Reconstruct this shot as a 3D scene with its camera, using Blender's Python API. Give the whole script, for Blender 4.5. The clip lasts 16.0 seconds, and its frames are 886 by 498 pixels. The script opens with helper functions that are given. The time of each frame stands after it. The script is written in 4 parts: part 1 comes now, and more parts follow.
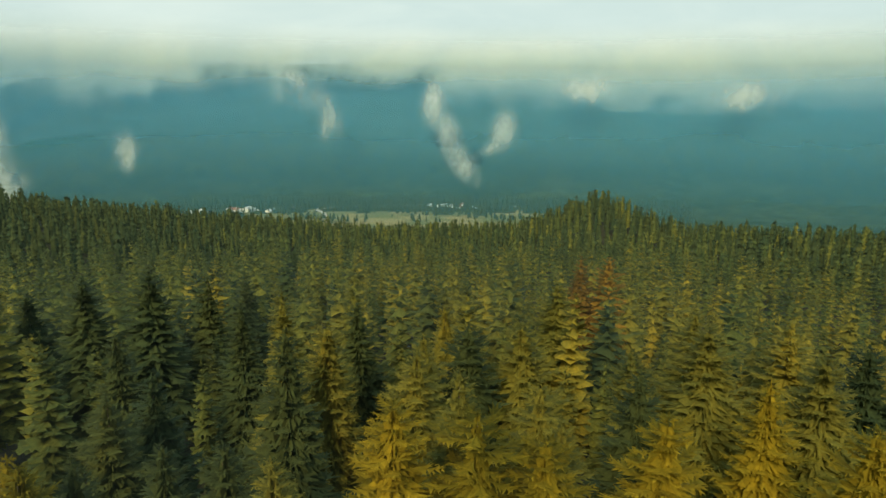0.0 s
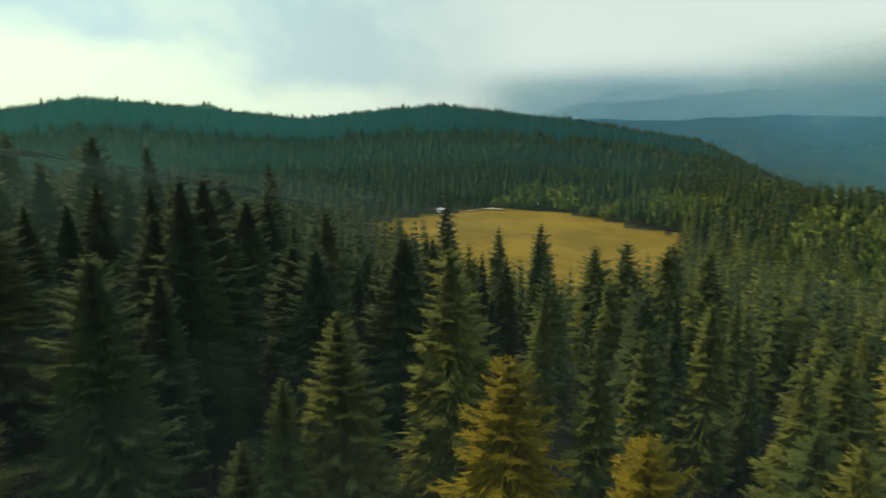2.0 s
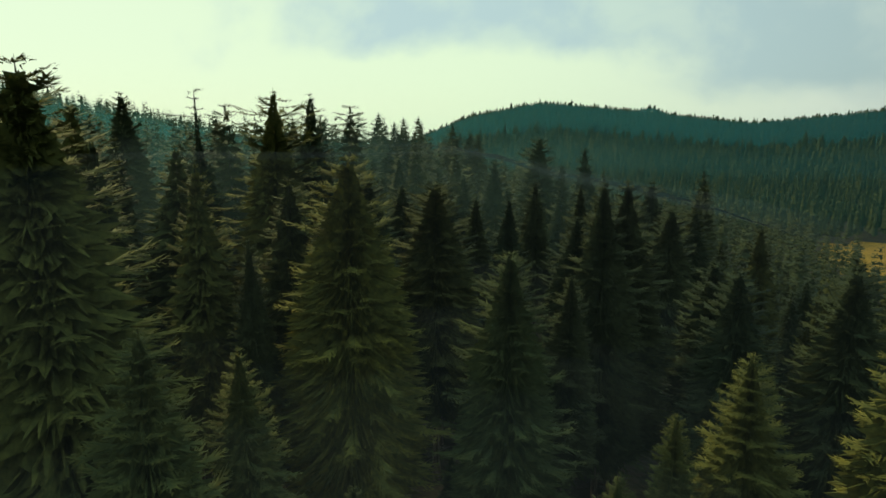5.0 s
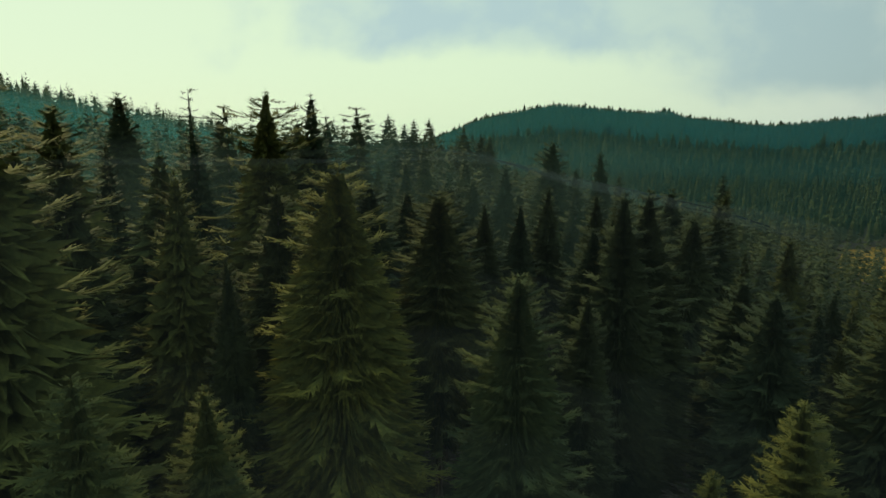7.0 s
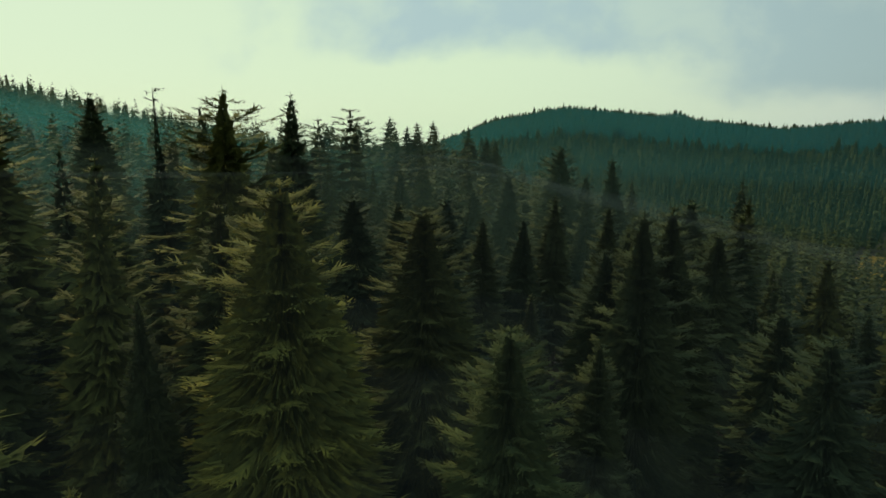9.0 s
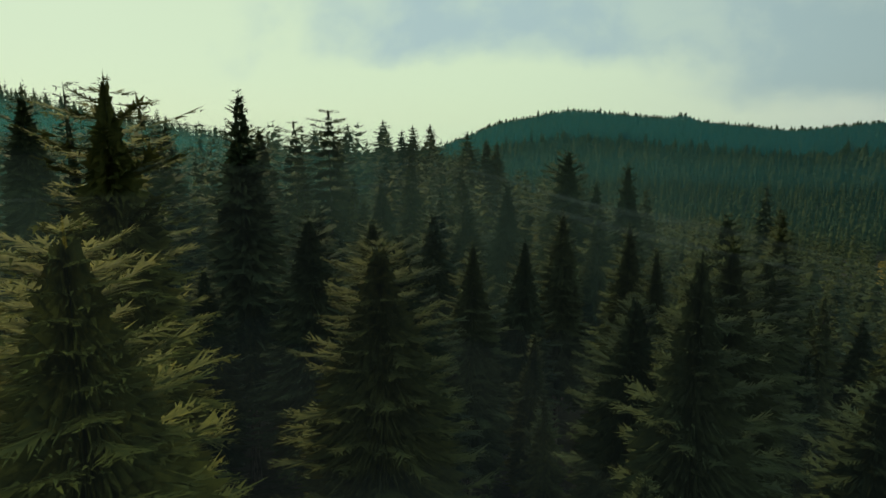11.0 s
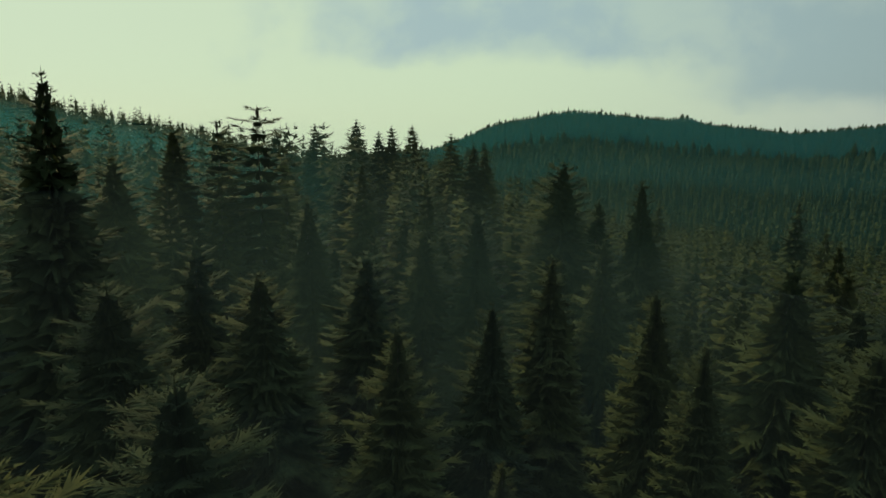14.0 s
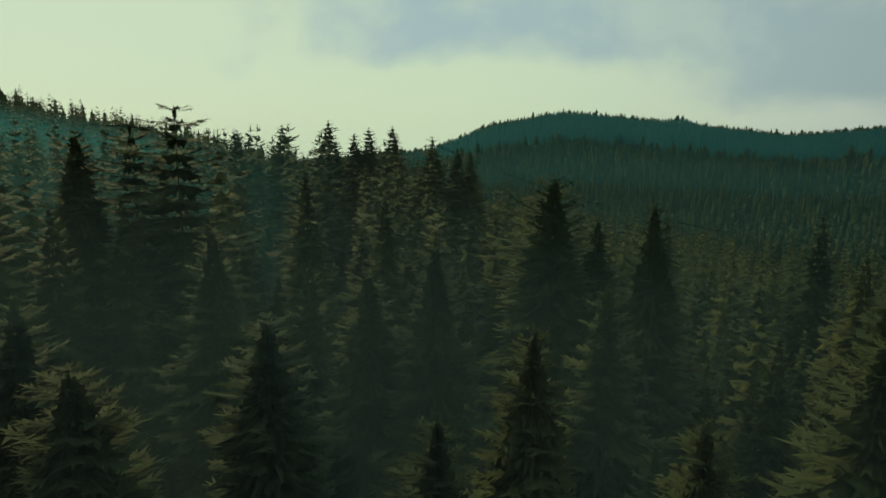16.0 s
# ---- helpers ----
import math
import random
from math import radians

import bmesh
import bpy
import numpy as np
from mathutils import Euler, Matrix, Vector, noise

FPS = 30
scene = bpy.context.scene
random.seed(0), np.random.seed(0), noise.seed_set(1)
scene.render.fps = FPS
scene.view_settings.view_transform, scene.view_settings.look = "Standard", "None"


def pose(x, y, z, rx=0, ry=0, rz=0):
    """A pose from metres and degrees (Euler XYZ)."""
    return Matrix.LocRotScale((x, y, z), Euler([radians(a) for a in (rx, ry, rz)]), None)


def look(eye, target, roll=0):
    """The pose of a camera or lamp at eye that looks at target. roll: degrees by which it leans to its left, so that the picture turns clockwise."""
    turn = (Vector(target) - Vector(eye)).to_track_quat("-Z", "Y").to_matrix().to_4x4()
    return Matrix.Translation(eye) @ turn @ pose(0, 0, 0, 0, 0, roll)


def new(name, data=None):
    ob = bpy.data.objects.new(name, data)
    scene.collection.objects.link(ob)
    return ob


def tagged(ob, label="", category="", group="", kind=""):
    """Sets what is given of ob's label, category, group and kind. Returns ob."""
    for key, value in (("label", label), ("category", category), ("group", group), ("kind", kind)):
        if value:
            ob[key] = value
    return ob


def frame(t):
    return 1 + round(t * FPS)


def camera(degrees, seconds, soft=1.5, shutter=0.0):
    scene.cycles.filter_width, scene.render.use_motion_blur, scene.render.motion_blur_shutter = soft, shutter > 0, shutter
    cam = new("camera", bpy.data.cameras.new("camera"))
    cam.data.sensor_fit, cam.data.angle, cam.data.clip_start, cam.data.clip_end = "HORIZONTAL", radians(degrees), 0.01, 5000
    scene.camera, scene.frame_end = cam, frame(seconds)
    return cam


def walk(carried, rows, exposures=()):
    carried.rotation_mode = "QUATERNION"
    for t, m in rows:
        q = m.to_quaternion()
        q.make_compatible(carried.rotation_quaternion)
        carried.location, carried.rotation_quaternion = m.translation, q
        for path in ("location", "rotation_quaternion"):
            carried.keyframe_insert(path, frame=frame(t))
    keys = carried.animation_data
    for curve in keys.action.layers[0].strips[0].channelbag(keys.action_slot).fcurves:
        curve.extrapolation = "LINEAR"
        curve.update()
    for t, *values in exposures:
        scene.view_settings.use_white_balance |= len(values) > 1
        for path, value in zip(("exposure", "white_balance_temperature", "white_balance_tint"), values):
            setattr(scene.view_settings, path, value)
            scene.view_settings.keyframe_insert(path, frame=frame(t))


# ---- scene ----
cam = camera(68.0, 16.0, soft=1.6, shutter=0.08)


def flight(x, y, z, yaw, pitch, roll):
    """The pose of the drone's camera."""
    return pose(x, y, z, 90 + pitch, 0, yaw) @ pose(0, 0, 0, 0, 0, roll)


PATH = [
    (0, -6.02, -24.34, 26.14, -128.34, -12.17, 0.42),
    (0.5, -6.00, -24.36, 26.21, -120.02, -12.17, 0.37),
    (1, -5.89, -24.29, 26.58, -112.85, -12.18, 0.28),
    (1.1, -5.84, -24.22, 26.66, -108.0, -12.2, 0.27),
    (1.2, -5.79, -24.16, 26.75, -103.08, -12.26, 0.26),
    (1.3, -5.75, -24.12, 26.80, -97.30, -12.09, 0.14),
    (1.5, -5.66, -24.08, 26.87, -80.44, -11.82, 0.06),
    (1.8, -5.50, -24.09, 26.88, -55.12, -11.49, -0.27),
    (2, -5.32, -24.09, 26.93, -38.99, -11.55, -0.24),
    (2.1, -5.23, -24.09, 26.96, -31.80, -11.55, -0.21),
    (2.2, -5.14, -24.09, 26.99, -28.04, -11.44, -0.26),
    (2.3, -5.06, -24.08, 27.01, -24.65, -11.44, -0.26),
    (2.4, -4.98, -24.07, 27.03, -20.66, -11.41, -0.35),
    (2.5, -4.91, -24.05, 27.05, -18.47, -11.38, -0.27),
    (3, -4.59, -23.85, 27.07, -10.52, -11.30, -0.20),
    (3.5, -4.39, -23.65, 27.08, -6.07, -11.24, -0.09),
    (4, -4.29, -23.38, 27.08, -4.02, -11.21, -0.02),
    (4.5, -4.15, -23.02, 27.09, -2.81, -11.18, -0.00),
    (4.7, -4.14, -22.83, 27.10, -2.61, -11.18, 0.00),
    (6.8, -3.50, -19.28, 27.19, -1.26, -11.03, 0.05),
    (7, -3.45, -18.78, 27.20, -1.29, -11.02, 0.19),
    (7.5, -3.18, -17.43, 27.21, -1.14, -10.97, 0.22),
    (8, -2.80, -15.92, 27.22, -0.94, -10.93, 0.22),
    (8.5, -2.42, -14.17, 27.26, -0.70, -10.88, 0.28),
    (9, -1.97, -12.23, 27.28, -0.45, -10.83, 0.25),
    (9.2, -1.75, -11.36, 27.31, -0.32, -10.81, 0.20),
    (11.3, 0.00, -0.00, 27.00, 0.00, -10.46, -0.11),
    (11.5, 0.25, 0.98, 27.04, 0.10, -10.58, -0.04),
    (12, 0.88, 3.79, 27.09, 0.11, -10.52, 0.00),
    (12.5, 1.55, 6.70, 27.13, 0.13, -10.53, 0.01),
    (13, 2.17, 9.62, 27.17, 0.08, -10.52, 0.08),
    (13.5, 2.77, 12.58, 27.25, 0.02, -10.51, 0.21),
    (14, 3.33, 15.57, 27.30, -0.05, -10.47, 0.34),
    (14.5, 3.91, 18.59, 27.39, -0.12, -10.45, 0.39),
    (15, 4.48, 21.60, 27.44, -0.22, -10.42, 0.44),
    (15.5, 5.13, 24.51, 27.55, -0.32, -10.45, 0.48),
    (16, 5.74, 27.40, 27.59, -0.48, -10.43, 0.46),
]
EXPOSURES = [(0, 0.36), (2, 0.3), (2.8, 0.16), (3.5, 0.08), (5.7, -0.04), (8, -0.16), (12, -0.33), (16, -0.46)]
walk(cam, [(t, flight(*p)) for t, *p in PATH], EXPOSURES)

# ---- light ----
SUN_AZ, SUN_EL = -36.0, 34.0
CREST = 27.0        # height of the zero level of the relief table


def toward(az, el=0.0):
    a, e = radians(az), radians(el)
    return Vector((math.sin(a) * math.cos(e), math.cos(a) * math.cos(e), math.sin(e)))


sun = new("sun", bpy.data.lights.new("sun", "SUN"))
sun.data.energy, sun.data.angle, sun.data.color = 3.3, radians(12.0), (1.0, 0.81, 0.40)
sun.matrix_world = look(toward(SUN_AZ, SUN_EL) * 500, (0, 0, 0))

world = bpy.data.worlds.new("overcast_sky")
scene.world = world
world.use_nodes = True


class Nodes:
    """A small helper that wires shader nodes."""

    def __init__(self, tree):
        self.t = tree
        tree.nodes.clear()

    def n(self, kind, *links, operation=None, sky_type=None, attribute_name=None):
        node = self.t.nodes.new(kind)
        if operation:
            node.operation = operation
        if sky_type:
            node.sky_type = sky_type
        if attribute_name:
            node.attribute_name = attribute_name
        for i, v in enumerate(links):
            self.put(node, i, v)
        return node

    def put(self, node, key, v):
        if v is None:
            return
        if isinstance(v, bpy.types.NodeSocket):
            self.t.links.new(v, node.inputs[key])
        elif isinstance(v, bpy.types.Node):
            self.t.links.new(v.outputs[0], node.inputs[key])
        else:
            node.inputs[key].default_value = v

    def math(self, op, a, b=None, c=None, clamp=False):
        node = self.n("ShaderNodeMath", a, b, c, operation=op)
        node.use_clamp = clamp
        return node.outputs[0]

    def ramp(self, v, lo, hi, a=0.0, b=1.0):
        node = self.t.nodes.new("ShaderNodeMapRange")
        node.interpolation_type = "SMOOTHSTEP"
        for k, x in (("Value", v), ("From Min", lo), ("From Max", hi), ("To Min", a), ("To Max", b)):
            self.put(node, k, x)
        return node.outputs[0]

    def noise(self, vec, scale, detail=4.0, rough=0.55, distort=0.0):
        node = self.t.nodes.new("ShaderNodeTexNoise")
        for k, x in (("Vector", vec), ("Scale", scale), ("Detail", detail), ("Roughness", rough), ("Distortion", distort)):
            self.put(node, k, x)
        return node.outputs[0]

    def mix(self, f, a, b):
        node = self.t.nodes.new("ShaderNodeMix")
        node.data_type = "RGBA"
        for k, x in ((0, f), (6, a), (7, b)):
            self.put(node, k, x)
        return node.outputs[2]

    def mapping(self, vec, scale=(1, 1, 1), loc=(0, 0, 0)):
        node = self.t.nodes.new("ShaderNodeMapping")
        self.put(node, 0, vec)
        node.inputs["Location"].default_value, node.inputs["Scale"].default_value = loc, scale
        return node.outputs[0]


def rgb(*c):
    return (*c, 1.0)


SKY_X, SKY_Y = 3.1, 1.7
SKY_THIN = (0.60, 0.70, 0.63)
SKY_THICK = (0.37, 0.51, 0.50)
SKY_GLOW = (0.78, 0.97, 0.67)


def build_sky():
    g = Nodes(world.node_tree)
    out = g.n("ShaderNodeOutputWorld")
    way = g.n("ShaderNodeTexCoord").outputs["Generated"]
    clear = g.n("ShaderNodeTexSky", sky_type="NISHITA")
    clear.sun_disc, clear.sun_elevation, clear.sun_rotation = False, radians(SUN_EL), radians(SUN_AZ)
    blue = g.n("ShaderNodeVectorMath", clear.outputs[0], operation="SCALE")
    blue.inputs["Scale"].default_value = 0.10
    # brightness of the cloud cover: thin and glowing round the sun, thick and grey away from it
    to_sun = g.n("ShaderNodeVectorMath", way, tuple(toward(SUN_AZ, 14)), operation="DOT_PRODUCT").outputs["Value"]
    glow = g.ramp(to_sun, 0.84, 0.94)
    near_sun = g.ramp(to_sun, 0.15, 0.80)
    split = g.n("ShaderNodeSeparateXYZ", way)
    up = split.outputs[2]
    # the cloud layer is flat, so it draws together towards the horizon
    lift = g.math("ADD", g.math("MAXIMUM", up, 0.0), 0.16)
    flat = g.n("ShaderNodeCombineXYZ", g.math("DIVIDE", split.outputs[0], lift), g.math("DIVIDE", split.outputs[1], lift), 0.0).outputs[0]
    big = g.noise(g.mapping(flat, (0.30, 0.30, 1), (SKY_X, SKY_Y, 0)), 1.0, 6.0, 0.55, 0.35)
    soft = g.noise(g.mapping(flat, (0.9, 0.9, 1), (SKY_Y, SKY_X, 0)), 1.0, 4.0, 0.5)
    thick = g.ramp(g.math("SUBTRACT", big, g.math("MULTIPLY", glow, 0.42)), 0.30, 0.56)
    rim = g.math("ADD", up, g.math("MULTIPLY", g.math("SUBTRACT", soft, 0.5), 0.20))
    thick = g.math("MULTIPLY", thick, g.ramp(g.noise(g.mapping(flat, (1.5, 1.5, 1), (0.4, 2.2, 0)), 1.0, 5.0, 0.6, 0.5), 0.30, 0.56, 0.55, 1.0))
    thick = g.math("MULTIPLY", thick, g.ramp(rim, 0.065, 0.125))
    # a soft grey bank hangs in the north, its underside clear of the hills, lower towards the east
    east = split.outputs[0]
    lump = g.noise(g.mapping(way, (5.0, 5.0, 5.5), (0.7, 0.2, 1.1)), 1.0, 5.0, 0.52, 0.15)
    lump = g.math("SUBTRACT", lump, 0.5)
    foot = g.ramp(east, 0.26, 0.52, 0.080, 0.022)
    bank = g.math("SUBTRACT", g.math("ADD", up, g.math("MULTIPLY", lump, 0.16)), foot)
    bank = g.math("MULTIPLY", g.ramp(bank, -0.012, 0.036), g.ramp(g.math("ADD", east, g.math("MULTIPLY", lump, 0.6)), -0.30, -0.08))
    bank = g.math("MULTIPLY", bank, g.ramp(split.outputs[1], 0.15, 0.45))
    mottle = g.noise(g.mapping(way, (8.0, 8.0, 9.0), (1.3, 0.4, 0.2)), 1.0, 5.0, 0.55, 0.2)
    bank = g.math("MULTIPLY", bank, g.ramp(mottle, 0.32, 0.62, 0.58, 1.0))
    bank = g.math("MULTIPLY", bank, g.ramp(east, 0.54, 0.74, 1.0, 0.12))
    thick = g.math("MAXIMUM", g.math("MULTIPLY", thick, g.ramp(split.outputs[1], 0.35, -0.1, 0.0, 0.42)), bank)
    thin = g.mix(near_sun, rgb(*SKY_THIN), rgb(*SKY_GLOW))
    grey = g.mix(near_sun, rgb(*SKY_THICK), rgb(*(1.32 * v for v in SKY_THICK)))
    cover = g.mix(thick, thin, grey)
    sky = g.mix(0.08, cover, blue.outputs[0])
    # an overcast sky is brightest and bluest overhead
    sky = g.mix(g.ramp(up, 0.24, 0.7, 0.0, 0.6), sky, rgb(0.39, 0.53, 0.64))
    g.put(out, 0, g.n("ShaderNodeBackground", sky, g.ramp(up, 0.24, 0.85, 1.0, 1.35)))


build_sky()


# ---- materials ----
def material(name, build):
    m = bpy.data.materials.new(name)
    m.use_nodes = True
    build(Nodes(m.node_tree))
    return m


def surface(g, color, rough=0.8, bump=None, strength=0.3, reach=0.05, spec=0.25):
    out = g.n("ShaderNodeOutputMaterial")
    p = g.n("ShaderNodeBsdfPrincipled")
    g.put(p, "Base Color", color), g.put(p, "Roughness", rough), g.put(p, "Specular IOR Level", spec)
    if bump is not None:
        b = g.n("ShaderNodeBump")
        b.inputs["Strength"].default_value, b.inputs["Distance"].default_value = strength, reach
        g.put(b, "Height", bump), g.put(p, "Normal", b.outputs[0])
    g.put(out, 0, p.outputs[0])
    return p, out


def needles(dark, mid, bright, through_light=0.12):
    """Conifer foliage: colour differs from tree to tree and from spray to spray."""
    def build(g):
        own = g.n("ShaderNodeObjectInfo").outputs["Random"]
        tint = g.n("ShaderNodeAttribute", attribute_name="tint").outputs["Fac"]
        each = g.math("FRACT", g.math("ADD", own, tint))
        at = g.n("ShaderNodeNewGeometry").outputs["Position"]
        isle = g.n("ShaderNodeNewGeometry").outputs["Random Per Island"]
        patch = g.noise(at, 0.35, 3.0)
        v = g.math("ADD", g.math("ADD", g.math("MULTIPLY", each, 0.60), -0.01), g.math("MULTIPLY", patch, 0.5))
        v = g.math("ADD", v, g.math("MULTIPLY", isle, 0.18))
        c = g.mix(g.ramp(v, 0.25, 0.75), rgb(*dark), rgb(*mid))
        c = g.mix(g.ramp(v, 0.72, 1.15), c, rgb(*bright))
        # pale new growth and light on the branch tips are put into the colour
        tip_lit = g.n("ShaderNodeAttribute", attribute_name="tip_lit").outputs["Fac"]
        # shade inside the crown is painted as darker needles
        c = g.mix(g.ramp(tip_lit, 0.0, 0.35, 0.28, 0.0), c, rgb(*(0.5 * x for x in dark)))
        c = g.mix(g.math("MULTIPLY", tip_lit, 0.32), c, rgb(*bright))
        # clusters of needles, a hand's width across
        tuft = g.noise(at, 3.2, 3.0, 0.6)
        c = g.mix(g.ramp(tuft, 0.36, 0.66, 0.40, 0.0), c, rgb(*(0.6 * x for x in dark)))
        # the outline of a crown is soft: needles stand out on all sides of every twig
        puff = g.n("ShaderNodeVectorTransform", g.n("ShaderNodeAttribute", attribute_name="puff").outputs["Vector"])
        puff.vector_type, puff.convert_from, puff.convert_to = "NORMAL", "OBJECT", "WORLD"
        puff = g.n("ShaderNodeVectorMath", puff.outputs[0], operation="NORMALIZE")
        flake = g.n("ShaderNodeVectorMath", g.n("ShaderNodeNewGeometry").outputs["Normal"], operation="SCALE")
        flake.inputs["Scale"].default_value = 0.4
        normal = g.n("ShaderNodeVectorMath", g.n("ShaderNodeVectorMath", puff.outputs[0], flake.outputs[0], operation="ADD").outputs[0], operation="NORMALIZE")
        p, out = surface(g, c, 0.8, spec=0.05)
        t = g.n("ShaderNodeBsdfTranslucent", c)
        g.put(p, "Normal", normal.outputs[0])
        m = g.n("ShaderNodeMixShader", through_light, p.outputs[0], t.outputs[0])
        g.put(out, 0, m)
    return build


FOLIAGE = material("spruce_needles", needles((0.030, 0.051, 0.027), (0.053, 0.069, 0.026), (0.096, 0.099, 0.023)))
FOLIAGE_YELLOW = material("yellowing_needles", needles((0.085, 0.082, 0.010), (0.215, 0.160, 0.013), (0.42, 0.30, 0.022)))
FOLIAGE_RUSTY = material("rusty_needles", needles((0.12, 0.072, 0.018), (0.23, 0.135, 0.022), (0.34, 0.20, 0.03)))
# these needles carry the warm sunlight of the east slope in their colour
FOLIAGE_SUN_GOLD = material("golden_green_needles", needles((0.062, 0.084, 0.027), (0.150, 0.140, 0.027), (0.33, 0.25, 0.030)))
# brighter copy of the spruce needles, with sunlight put into the colour
FOLIAGE_LIT = material("olive_needles", needles((0.045, 0.072, 0.030), (0.098, 0.112, 0.030), (0.215, 0.195, 0.028)))
LEAVES = material("broad_leaves", needles((0.075, 0.120, 0.036), (0.145, 0.180, 0.045), (0.23, 0.23, 0.05)))


def bark(g):
    at = g.n("ShaderNodeTexCoord").outputs["Object"]
    v = g.noise(g.mapping(at, (9, 9, 1.6)), 1.0, 6.0, 0.65)
    c = g.mix(g.ramp(v, 0.35, 0.68), rgb(0.06, 0.047, 0.036), rgb(0.20, 0.16, 0.122))
    surface(g, c, 0.9, v, 0.7, 0.04)


BARK = material("grey_brown_bark", bark)


def floor_soil(g):
    at = g.n("ShaderNodeNewGeometry").outputs["Position"]
    a, b = g.noise(at, 0.05, 5.0), g.noise(at, 1.3, 6.0)
    c = g.mix(g.ramp(a, 0.35, 0.65), rgb(0.016, 0.019, 0.010), rgb(0.032, 0.032, 0.014))
    c = g.mix(g.ramp(b, 0.45, 0.7), c, rgb(0.030, 0.024, 0.016))
    surface(g, c, 0.95, b, 0.6, 0.4)


def woodland(g):
    """Slopes too far off to tell the trees apart."""
    at = g.n("ShaderNodeNewGeometry").outputs["Position"]
    a, b, d = g.noise(at, 0.004, 4.0), g.noise(at, 0.03, 5.0, 0.6), g.noise(g.mapping(at, (1, 1, 0.4)), 0.11, 4.0, 0.7)
    c = g.mix(g.ramp(b, 0.35, 0.68), rgb(0.018, 0.034, 0.014), rgb(0.052, 0.068, 0.020))
    c = g.mix(g.ramp(a, 0.55, 0.70, 0.0, 0.5), c, rgb(0.070, 0.085, 0.026))
    surface(g, c, 0.95, d, 1.0, 9.0, 0.1)


def meadow(g):
    at = g.n("ShaderNodeNewGeometry").outputs["Position"]
    a, b, d = g.noise(at, 0.018, 4.0, 0.6), g.noise(g.mapping(at, (0.16, 0.05, 0.1)), 1.0, 5.0, 0.65), g.noise(at, 0.9, 6.0, 0.7)
    c = g.mix(g.ramp(a, 0.35, 0.66), rgb(0.14, 0.094, 0.011), rgb(0.205, 0.135, 0.015))
    c = g.mix(g.ramp(b, 0.48, 0.68, 0.0, 0.7), c, rgb(0.095, 0.076, 0.014))
    c = g.mix(g.ramp(d, 0.5, 0.75, 0.0, 0.45), c, rgb(0.22, 0.155, 0.035))
    surface(g, c, 0.9, d, 0.5, 0.3, 0.1)


def plough(g):
    at = g.n("ShaderNodeNewGeometry").outputs["Position"]
    a, b = g.noise(at, 0.012, 3.0), g.noise(at, 0.12, 5.0)
    c = g.mix(g.ramp(a, 0.42, 0.6), rgb(0.11, 0.12, 0.035), rgb(0.21, 0.175, 0.065))
    c = g.mix(g.ramp(b, 0.55, 0.7, 0.0, 0.6), c, rgb(0.13, 0.15, 0.05))
    surface(g, c, 0.95)


SOIL, WOODS, MEADOW, FIELDS = (material(n, b) for n, b in (("forest_floor", floor_soil), ("far_woodland", woodland), ("dry_meadow_grass", meadow), ("valley_fields", plough)))


def plain(c1, c2, scale, rough):
    def build(g):
        at = g.n("ShaderNodeNewGeometry").outputs["Position"]
        v = g.noise(at, scale, 5.0, 0.6)
        surface(g, g.mix(g.ramp(v, 0.35, 0.7), rgb(*c1), rgb(*c2)), rough)
    return build


PLASTER = material("white_plaster", plain((0.66, 0.64, 0.60), (0.80, 0.79, 0.76), 0.4, 0.85))
ROOF_RED = material("clay_tile_roof", plain((0.22, 0.10, 0.07), (0.34, 0.17, 0.12), 0.5, 0.85))
ROOF_TIN = material("pale_sheet_roof", plain((0.55, 0.55, 0.54), (0.74, 0.73, 0.70), 0.3, 0.5))
GLASS = material("window_glass", plain((0.03, 0.035, 0.04), (0.05, 0.055, 0.06), 1.0, 0.15))
TRACK = material("gravel_track", plain((0.34, 0.29, 0.22), (0.46, 0.41, 0.33), 0.2, 0.95))


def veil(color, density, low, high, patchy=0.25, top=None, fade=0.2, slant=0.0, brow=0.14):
    """Haze light put into a tinted sheet, denser with the height above the slope."""
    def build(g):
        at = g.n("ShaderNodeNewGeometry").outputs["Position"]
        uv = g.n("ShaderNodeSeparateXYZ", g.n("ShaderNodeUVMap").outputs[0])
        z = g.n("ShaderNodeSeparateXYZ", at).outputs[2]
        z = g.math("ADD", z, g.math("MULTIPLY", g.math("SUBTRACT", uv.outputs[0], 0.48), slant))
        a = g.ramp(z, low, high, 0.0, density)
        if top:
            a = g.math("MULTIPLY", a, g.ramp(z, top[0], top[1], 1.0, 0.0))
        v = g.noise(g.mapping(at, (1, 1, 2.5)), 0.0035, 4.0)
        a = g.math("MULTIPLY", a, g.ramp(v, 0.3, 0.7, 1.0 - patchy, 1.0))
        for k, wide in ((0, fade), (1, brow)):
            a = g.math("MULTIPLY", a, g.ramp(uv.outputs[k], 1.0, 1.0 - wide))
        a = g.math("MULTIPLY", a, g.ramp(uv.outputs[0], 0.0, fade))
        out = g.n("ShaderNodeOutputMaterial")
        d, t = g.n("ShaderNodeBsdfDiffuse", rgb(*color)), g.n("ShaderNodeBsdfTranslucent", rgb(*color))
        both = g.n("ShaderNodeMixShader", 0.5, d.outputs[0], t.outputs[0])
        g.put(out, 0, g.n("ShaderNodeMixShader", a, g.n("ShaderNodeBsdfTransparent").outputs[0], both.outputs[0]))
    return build


